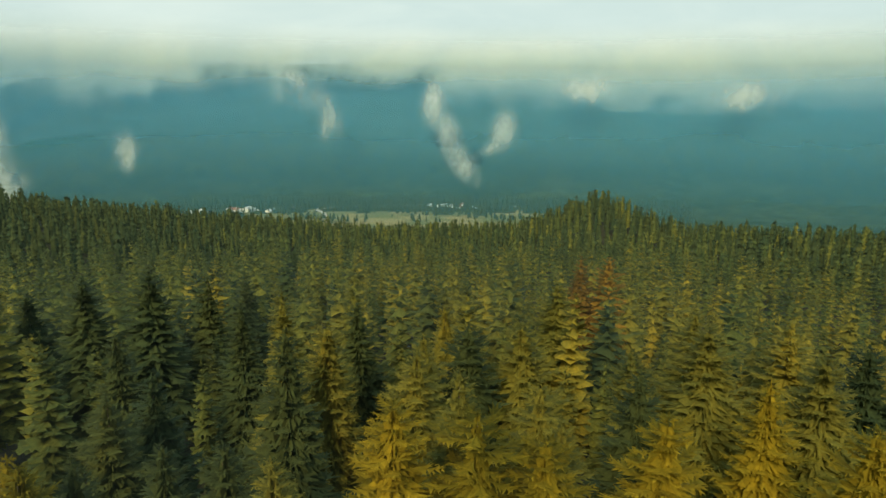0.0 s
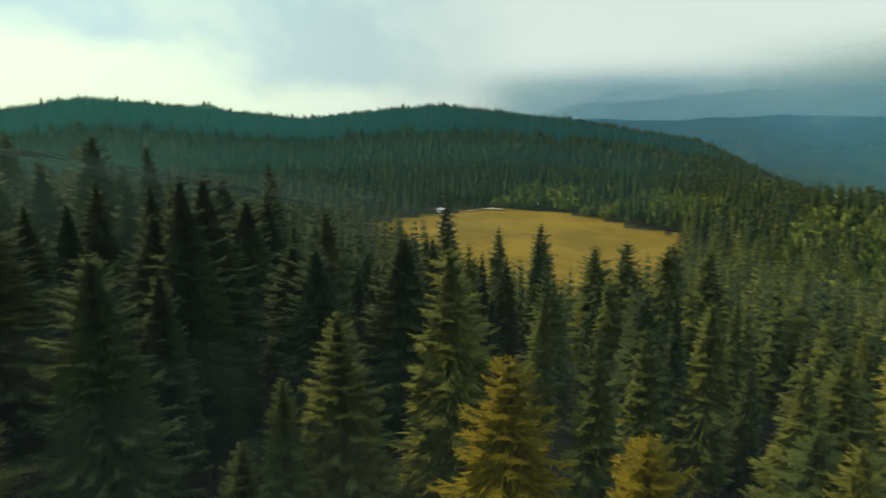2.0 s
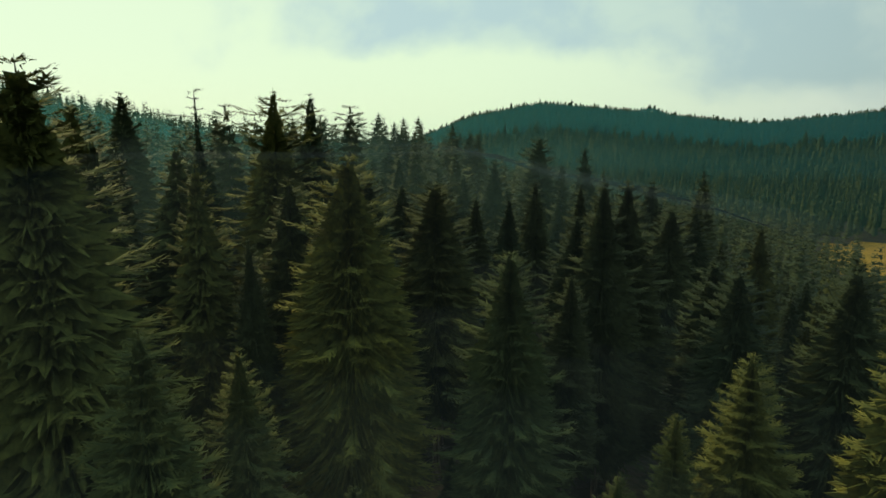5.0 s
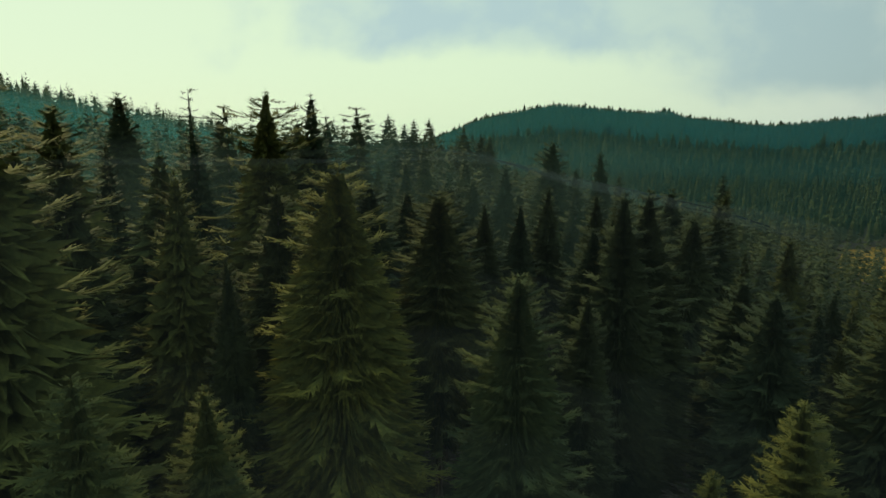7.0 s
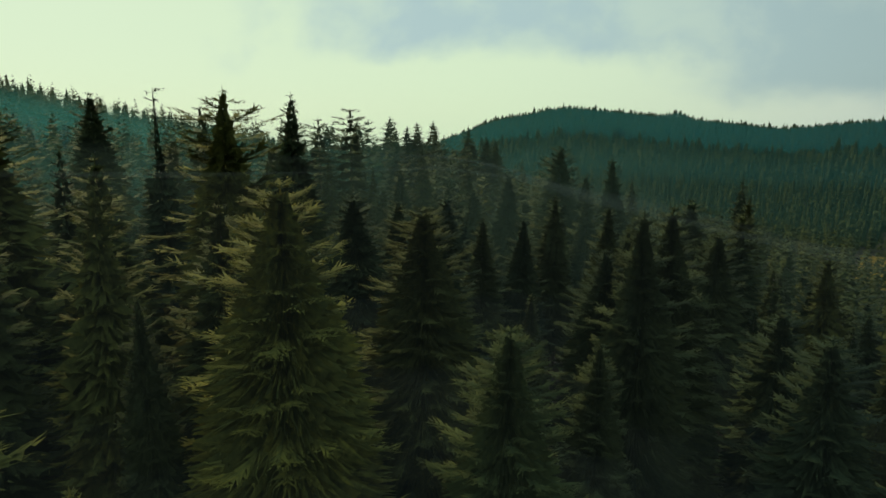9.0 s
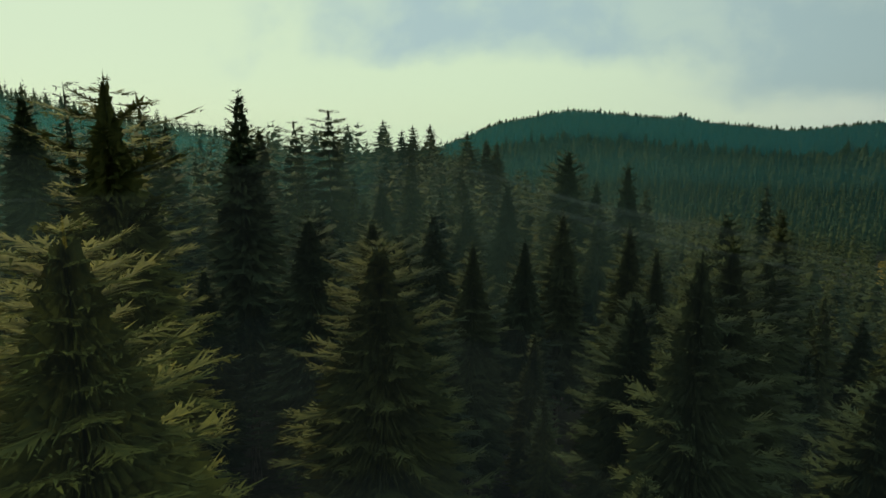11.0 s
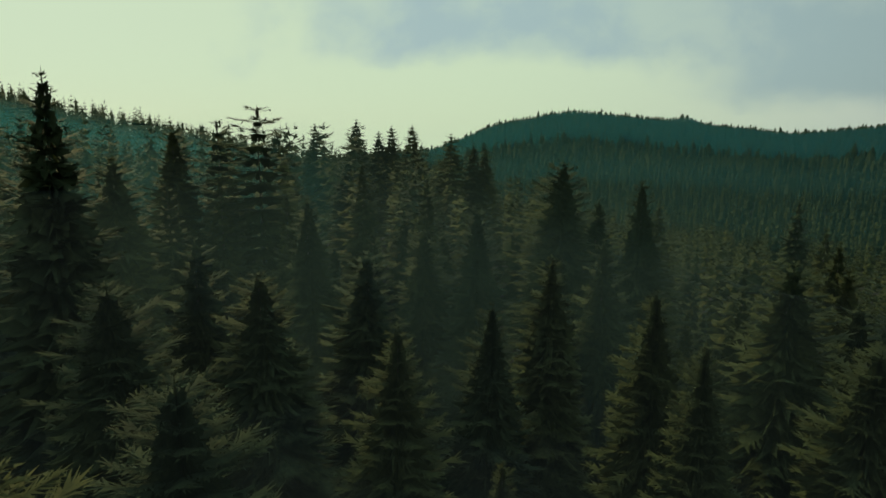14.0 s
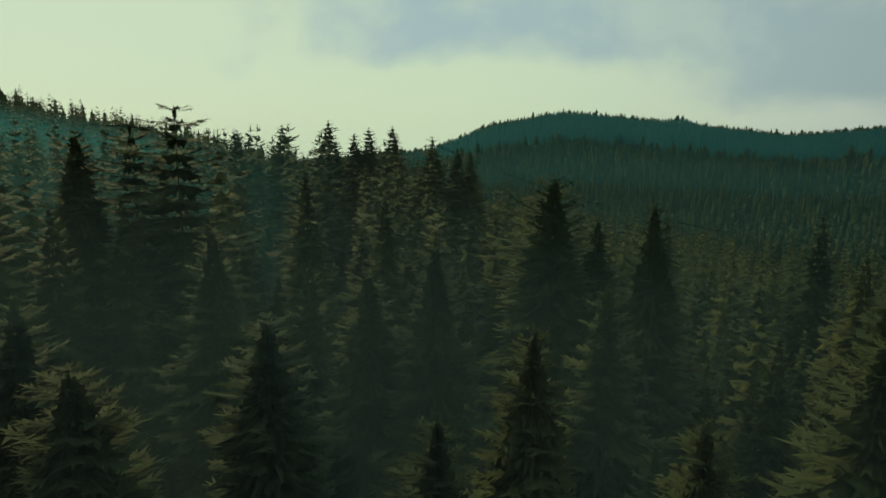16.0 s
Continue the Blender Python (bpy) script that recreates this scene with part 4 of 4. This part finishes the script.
def clump(seed, n):
    """A rounded bush of many loose leaf clusters, height 1, radius 1."""
    rng = np.random.default_rng(seed)
    lobes = [(rng.uniform(-0.5, 0.5), rng.uniform(-0.5, 0.5), rng.uniform(0.4, 0.78), rng.uniform(0.28, 0.48)) for _ in range(7)]
    out = []
    for _ in range(n):
        cx, cy, cz, r = lobes[int(rng.integers(7))]
        v = rng.normal(0, 1, 3)
        v /= np.linalg.norm(v)
        p = np.array([cx, cy, cz]) + v * r * rng.uniform(0.75, 1.05) * (1, 1, 0.75)
        e1, e2 = rng.normal(0, 1, 3) * 0.12, rng.normal(0, 1, 3) * 0.12
        out.append([p - e1, p + e1, p + e2 + (0, 0, 0.05)])
    return np.array(out).reshape(-1, 3), np.tile((0.0, 0.0, 0.5), n)


def fill_scrub():
    x, y = scatter(255, 530, 40, 92, 5.2, 17)
    keep = is_scrub(x, y) & ~is_meadow(x, y)
    x, y = x[keep], y[keep]
    rng = np.random.default_rng(9)
    tall = np.clip(rng.normal(7.5, 2.2, len(x)), 3, 13)
    plant("broadleaf_scrub", "light green broadleaved bushes along the pasture", x, y, tall, [clump(s, 70) for s in range(5)], LEAVES, 25, 0.55)


fill_scrub()


# ---- buildings ----
def part(name, bm, mat, parent, label=""):
    me = bpy.data.meshes.new(name)
    bm.normal_update()
    bm.to_mesh(me)
    bm.free()
    me.materials.append(mat)
    ob = new(name, me)
    ob.parent = parent
    if label:
        ob["label"] = label
    return ob


def block(x0, y0, z0, x1, y1, z1, bm=None):
    bm = bm or bmesh.new()
    m = Matrix.Translation(((x0 + x1) / 2, (y0 + y1) / 2, (z0 + z1) / 2)) @ Matrix.Diagonal((x1 - x0, y1 - y0, z1 - z0, 1))
    bmesh.ops.create_cube(bm, size=1.0, matrix=m)
    return bm


def gable(w, d, z, rise, over, thick):
    """A pitched roof of two slabs along y."""
    bm = bmesh.new()
    a, b = w / 2 + over, d / 2 + over
    drop = rise * over / (w / 2)
    prof = [(-a, z - drop), (0, z + rise), (a, z - drop), (a, z - drop + thick), (0, z + rise + thick), (-a, z - drop + thick)]
    ends = [[bm.verts.new((px, s * b, pz)) for px, pz in prof] for s in (-1, 1)]
    for k in range(6):
        bm.faces.new((ends[0][k], ends[0][(k + 1) % 6], ends[1][(k + 1) % 6], ends[1][k]))
    for e, flip in ((ends[0], False), (ends[1], True)):
        for quad in ((0, 1, 4, 5), (1, 2, 3, 4)):
            f = [e[q] for q in quad]
            bm.faces.new(f if flip else f[::-1])
    return bm


def house(x, y, w, d, storeys, turn, roof, name="house", label="", rise=2.6, low=1.0):
    """Walls with gable ends, pitched roof, chimney, door and windows."""
    z = float(ground(x, y))
    root = new(name)
    root.matrix_basis = pose(x, y, z - 0.6, 0, 0, turn) @ Matrix.Diagonal((1, 1, low, 1))
    h = 2.9 * storeys + 0.6
    body = block(-w / 2, -d / 2, 0, w / 2, d / 2, h)
    for s in (-1, 1):
        p = [body.verts.new((px, s * (d / 2 - 0.02), pz)) for px, pz in ((-w / 2, h), (w / 2, h), (0, h + rise))]
        q = [body.verts.new((px, s * (d / 2 - 0.3), pz)) for px, pz in ((-w / 2, h), (w / 2, h), (0, h + rise))]
        body.faces.new(p), body.faces.new(q[::-1])
        for k in range(3):
            body.faces.new((p[k], q[k], q[(k + 1) % 3], p[(k + 1) % 3]))
    part("wall", body, PLASTER, root)
    top = part("roof", gable(w, d, h, rise, 0.6, 0.25), roof, root)
    part("chimney", block(w * 0.18, -0.4, h + rise * 0.4, w * 0.18 + 0.8, 0.4, h + rise + 0.9), PLASTER, top)
    part("door", block(-0.55, -d / 2 - 0.06, 0.6, 0.55, -d / 2 + 0.1, 2.75), ROOF_RED, root)
    for level in range(storeys):
        for n in range(max(2, int(d // 3.2))):
            yy = -d / 2 + (n + 0.5) * d / max(2, int(d // 3.2))
            for s in (-1, 1):
                part("window", block(s * w / 2 - 0.06, yy - 0.55, 1.5 + 2.9 * level, s * w / 2 + 0.06, yy + 0.55, 2.8 + 2.9 * level), GLASS, root)
    return tagged(root, label, "house", "houses of the valley" if name == "house" else "")


def at_bearing(az, d):
    p = toward(az)
    return p.x * d, p.y * d


rng = np.random.default_rng(3)
VILLAGE = [(112.6, 1385, 16, 24, 2), (111.8, 1392, 12, 16, 2), (113.2, 1400, 11, 14, 1), (114.5, 1360, 11, 20, 1), (111.2, 1405, 10, 14, 2), (109.0, 1420, 9, 12, 2), (108.2, 1430, 9, 12, 1), (107.6, 1415, 8, 11, 1), (130.2, 1430, 12, 18, 1), (131.0, 1440, 12, 16, 2), (129.2, 1425, 14, 22, 1), (132.0, 1425, 10, 15, 1), (130.8, 1415, 10, 14, 1), (128.0, 1440, 10, 15, 1)]
for az, d, w, l, st in VILLAGE:
    x, y = at_bearing(az, d)
    tin = rng.random() < 0.6
    house(x, y, w, l, st, float(rng.uniform(0, 180)), ROOF_TIN if tin else ROOF_RED, "house", "white village house with a %s roof" % ("pale metal" if tin else "red tile"), 0.28 * w)
for az, d, turn in ((71.2, 1700, 20), (72.0, 1710, 70), (70.6, 1720, 40)):
    x, y = at_bearing(az, d)
    house(x, y, 14, 30, 2, turn, ROOF_TIN, "house", "long white building with a pale roof", 3.0)
for az, d, w, l, turn in ((40.3, 424, 2.4, 4.5, 70), (48.9, 462, 4.5, 6, 20)):
    x, y = at_bearing(az, d)
    house(x, y, w, l, 1, turn, ROOF_TIN, "shed", "whitewashed shed with a pale metal roof beside pasture", 1.0, 0.7)


def ribbon(name, label, points, wide, mat):
    """A track that follows the ground."""
    pts = np.array(points, float)
    t = np.linspace(0, len(pts) - 1, 60)
    x, y = np.interp(t, range(len(pts)), pts[:, 0]), np.interp(t, range(len(pts)), pts[:, 1])
    dx, dy = np.gradient(x), np.gradient(y)
    n = np.hypot(dx, dy)
    lx, ly = x - dy / n * wide / 2, y + dx / n * wide / 2
    rx, ry = x + dy / n * wide / 2, y - dx / n * wide / 2
    v = np.concatenate([np.column_stack([lx, ly, ground(lx, ly) + 0.9]), np.column_stack([rx, ry, ground(rx, ry) + 0.9])])
    i = np.arange(59)
    return tagged(new(name, mesh_from(name, v, np.column_stack([i, i + 60, i + 61, i + 1]), [mat])), label, "road", kind="structure")


ribbon("road", "pale dirt track along the upper edge of the pasture", [at_bearing(42.8, 421), at_bearing(44.2, 425), at_bearing(46.0, 421)], 5.0, TRACK)
ribbon("road", "pale gravel track across the valley fields", [at_bearing(119.5, 1150), at_bearing(119.0, 1300), at_bearing(118.3, 1380), at_bearing(121, 1450)], 9.0, TRACK)
ribbon("road", "pale gravel road along the valley", [at_bearing(104, 1440), at_bearing(112, 1430), at_bearing(122, 1475), at_bearing(136, 1470)], 8.0, TRACK)


# ---- haze, cloud bank and fog ----
def lay_uv(me, uv):
    layer = me.uv_layers.new(name="UVMap")
    index = np.zeros(len(me.loops), np.int32)
    me.loops.foreach_get("vertex_index", index)
    layer.data.foreach_set("uv", np.asarray(uv, np.float32)[index].ravel())


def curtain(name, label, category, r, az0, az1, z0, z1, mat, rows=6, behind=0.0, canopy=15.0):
    """A see-through sheet painted as haze round the place; with behind, it ends below the skyline of the woods up to
    that distance.
    """
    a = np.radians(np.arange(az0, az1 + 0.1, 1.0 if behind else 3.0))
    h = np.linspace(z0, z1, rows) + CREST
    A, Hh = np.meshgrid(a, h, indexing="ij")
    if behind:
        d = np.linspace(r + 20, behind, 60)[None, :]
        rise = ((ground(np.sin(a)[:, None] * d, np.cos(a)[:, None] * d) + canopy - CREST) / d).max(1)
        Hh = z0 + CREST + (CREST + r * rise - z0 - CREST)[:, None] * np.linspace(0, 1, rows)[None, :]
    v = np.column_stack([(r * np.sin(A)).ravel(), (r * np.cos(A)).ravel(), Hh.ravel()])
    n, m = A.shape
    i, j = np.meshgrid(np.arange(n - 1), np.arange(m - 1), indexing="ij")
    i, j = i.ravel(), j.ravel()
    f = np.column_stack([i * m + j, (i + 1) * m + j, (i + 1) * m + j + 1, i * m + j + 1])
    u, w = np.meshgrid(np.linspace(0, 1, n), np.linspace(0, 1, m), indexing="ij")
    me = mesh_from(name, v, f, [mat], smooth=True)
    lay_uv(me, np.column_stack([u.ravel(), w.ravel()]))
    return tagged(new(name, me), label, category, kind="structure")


# dark teal tint stands in for hazy light and dims the far hills
HAZE_TINT = (0.026, 0.17, 0.19)
# the first two sheets are added to lift dark tones among near trees
curtain("haze", "added haze sheet that lifts the darks between the rows of trees", "haze", 92, -90, 200, -75, 10, material("wood_tone_lift", veil((0.22, 0.34, 0.33), 0.035, CREST - 60, CREST - 20, 0.3)))
curtain("haze", "added haze sheet that lifts the darks between the first crest trees", "haze", 52, -54, 30, -40, 4, material("first_tone_lift", veil((0.14, 0.25, 0.23), 0.13, CREST - 28, CREST - 14, 0.3, (CREST - 7, CREST + 1))))
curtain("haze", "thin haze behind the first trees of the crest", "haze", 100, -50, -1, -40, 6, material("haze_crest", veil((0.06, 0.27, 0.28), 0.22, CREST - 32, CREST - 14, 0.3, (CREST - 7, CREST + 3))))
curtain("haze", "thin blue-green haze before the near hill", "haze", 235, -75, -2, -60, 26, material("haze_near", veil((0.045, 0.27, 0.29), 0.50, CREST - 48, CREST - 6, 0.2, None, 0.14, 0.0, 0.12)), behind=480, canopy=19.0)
curtain("haze", "thin blue-green haze over the hollow", "haze", 590, -2, 84, -140, 10, material("haze_hollow", veil(HAZE_TINT, 0.36, CREST - 66, CREST - 28, 0.2, None, 0.07, 0.0, 0.3)), behind=1500)
curtain("haze", "thin blue-green haze above the lower wood", "haze", 330, -4, 66, -110, -6, material("haze_lower", veil(HAZE_TINT, 0.16, CREST - 64, CREST - 38, 0.2, (CREST - 32, CREST - 10), 0.10)))
curtain("haze", "blue-green haze on the long ridge", "haze", 930, -7, 105, -170, 42, material("haze_ridge", veil(HAZE_TINT, 0.62, CREST - 80, CREST - 30, 0.2, None, 0.08, 0.0, 0.02)), behind=2200)
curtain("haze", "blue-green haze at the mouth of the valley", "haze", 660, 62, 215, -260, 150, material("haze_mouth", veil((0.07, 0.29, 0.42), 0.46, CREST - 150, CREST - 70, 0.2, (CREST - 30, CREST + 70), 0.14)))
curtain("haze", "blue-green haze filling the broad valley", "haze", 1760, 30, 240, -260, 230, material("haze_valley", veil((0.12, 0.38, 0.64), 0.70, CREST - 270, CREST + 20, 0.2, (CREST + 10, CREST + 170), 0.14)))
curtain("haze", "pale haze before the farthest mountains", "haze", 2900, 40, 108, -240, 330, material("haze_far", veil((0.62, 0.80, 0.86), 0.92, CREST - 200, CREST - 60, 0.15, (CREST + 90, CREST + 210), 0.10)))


def tone_lift_film(share):
    """Pale film, added to lift the dark tones of the forest."""
    def build(g):
        at = g.n("ShaderNodeNewGeometry").outputs["Position"]
        v = g.noise(at, 0.03, 4.0)
        a = g.ramp(v, 0.3, 0.7, 0.6 * share, 1.3 * share)
        uv = g.n("ShaderNodeSeparateXYZ", g.n("ShaderNodeUVMap").outputs[0])
        for k in (0, 1):
            a = g.math("MULTIPLY", g.math("MULTIPLY", a, g.ramp(uv.outputs[k], 0.0, 0.12)), g.ramp(uv.outputs[k], 0.95 - 0.25 * k, 0.5 - 0.25 * k))
        out = g.n("ShaderNodeOutputMaterial")
        c = rgb(0.50, 0.66, 0.72)
        d, t = g.n("ShaderNodeBsdfDiffuse", c), g.n("ShaderNodeBsdfTranslucent", c)
        both = g.n("ShaderNodeMixShader", 0.5, d.outputs[0], t.outputs[0])
        g.put(out, 0, g.n("ShaderNodeMixShader", a, g.n("ShaderNodeBsdfTransparent").outputs[0], both.outputs[0]))
    return build


def tone_lift_sheet(over, mat):
    """An added sheet over the ground at one height that lifts the blacks."""
    n = 40
    u, w = np.meshgrid(np.linspace(0, 1, n), np.linspace(0, 1, n), indexing="ij")
    x, y = -80 + 160 * u, -40 + 228 * w
    v = np.column_stack([x.ravel(), y.ravel(), (ground(x, y) + over).ravel()])
    i, j = (k.ravel() for k in np.meshgrid(np.arange(n - 1), np.arange(n - 1), indexing="ij"))
    me = mesh_from("mist", v, np.column_stack([i * n + j, (i + 1) * n + j, (i + 1) * n + j + 1, i * n + j + 1]), [mat], smooth=True)
    lay_uv(me, np.column_stack([u.ravel(), w.ravel()]))
    tagged(new("mist", me), "added pale sheet over the forest that lifts its dark tones", "mist", kind="structure")


TONE_LIFT = material("forest_tone_lift", tone_lift_film(0.011))
for over in (14.0, 24.5):
    tone_lift_sheet(over, TONE_LIFT)


def cloud_bank(g):
    """Low cloud that swallows the mountain tops, its underside ragged."""
    at = g.n("ShaderNodeNewGeometry").outputs["Position"]
    z = g.n("ShaderNodeSeparateXYZ", at).outputs[2]
    big = g.noise(g.mapping(at, (1, 1, 0.8)), 0.0021, 6.0, 0.60, 0.5)
    fine = g.noise(at, 0.008, 5.0, 0.6, 0.3)
    edge = g.math("ADD", z, g.math("MULTIPLY", g.math("SUBTRACT", big, 0.5), 280.0))
    edge = g.math("ADD", edge, g.math("MULTIPLY", g.math("SUBTRACT", fine, 0.5), 120.0))
    south = g.n("ShaderNodeSeparateXYZ", at).outputs[1]
    edge = g.math("ADD", edge, g.ramp(south, -1250.0, -1950.0, 0.0, 60.0))
    edge = g.math("ADD", edge, g.ramp(south, -950.0, -150.0, 0.0, 75.0))
    a = g.ramp(edge, CREST + 30, CREST + 140)
    uv = g.n("ShaderNodeSeparateXYZ", g.n("ShaderNodeUVMap").outputs[0])
    a = g.math("MULTIPLY", a, g.math("MULTIPLY", g.ramp(uv.outputs[0], 0.0, 0.13), g.ramp(uv.outputs[1], 0.60, 0.26)))
    out = g.n("ShaderNodeOutputMaterial")
    c = g.mix(g.ramp(big, 0.35, 0.68), rgb(0.50, 0.61, 0.62), rgb(0.74, 0.78, 0.68))
    d, t = g.n("ShaderNodeBsdfDiffuse", c), g.n("ShaderNodeBsdfTranslucent", c)
    both = g.n("ShaderNodeMixShader", 0.5, d.outputs[0], t.outputs[0])
    g.put(out, 0, g.n("ShaderNodeMixShader", a, g.n("ShaderNodeBsdfTransparent").outputs[0], both.outputs[0]))


curtain("cloud_bank", "pale low cloud resting on the mountain tops", "cloud", 2280, 58, 215, -40, 500, material("low_cloud", cloud_bank), 12)


def wisp(az, el0, el1, wide, r, lean=0.0):
    """A torn column of fog rising from the woods: three curved sheets, one behind the other."""
    root = new("fog_wisp")
    c = toward(az) * r
    root.matrix_basis = Matrix.Translation((c.x, c.y, 0))
    half = math.tan(radians(wide / 2)) * r * 1.15
    el0, el1 = el0 - 0.17 * (el1 - el0), el1 + 0.17 * (el1 - el0)
    z0, z1 = CREST + math.tan(radians(el0)) * r, CREST + math.tan(radians(el1)) * r
    ahead, across = toward(az), toward(az + 90)
    for k in range(2):
        n, m = 9, 9
        v, uv = [], []
        for i in range(n):
            for j in range(m):
                u, w = i / (n - 1), j / (m - 1)
                s = (u - 0.5) * 2 * half * (0.9 + 0.25 * k) + lean * half * (w - 0.5)
                p = across * s + ahead * (k * 45 + 26 * math.sin(u * 3 + k) + 12 * math.sin(w * 4))
                v.append((p.x, p.y, z0 + (z1 - z0) * w))
                uv.append((u, w))
        f = [(i * m + j, (i + 1) * m + j, (i + 1) * m + j + 1, i * m + j + 1) for i in range(n - 1) for j in range(m - 1)]
        me = mesh_from("veil", v, f, [MIST], smooth=True)
        lay_uv(me, uv)
        p = new("veil", me)
        p.parent = root
    return tagged(root, "torn white fog rising out of the valley woods", "fog", "fog wisps over the valley")


for row in ((128.4, -2.6, 2.8, 2.8, 1520, -0.6), (129.5, -4.8, 0.4, 3.2, 1500, -0.9), (131.0, -7.2, -2.8, 3.4, 1480, -1.2), (133.0, -4.6, -2.6, 2.6, 1510, 0.8), (134.2, -4.4, 0.2, 3.4, 1500, 0.6), (119.6, -3.4, 1.4, 2.8, 1560, 0.4), (116.2, -0.8, 3.8, 6.0, 1600, -0.8), (94.9, -8.8, -2.6, 4.6, 1500, 0.4), (95.4, -5.0, 0.8, 2.4, 1510, 0.2),
            (84.8, -3.6, 1.8, 4.6, 1560, 0.8), (80.0, -0.6, 3.8, 2.6, 1620, 0.0), (91.7, -6.0, -2.4, 3.6, 1580, 0.3), (103.5, -5.4, -1.8, 2.4, 1600, 0.0), (141.0, 0.2, 3.0, 6.0, 1600, 0.0), (153.0, -0.4, 2.4, 7.0, 1620, 0.0)):
    wisp(*row)
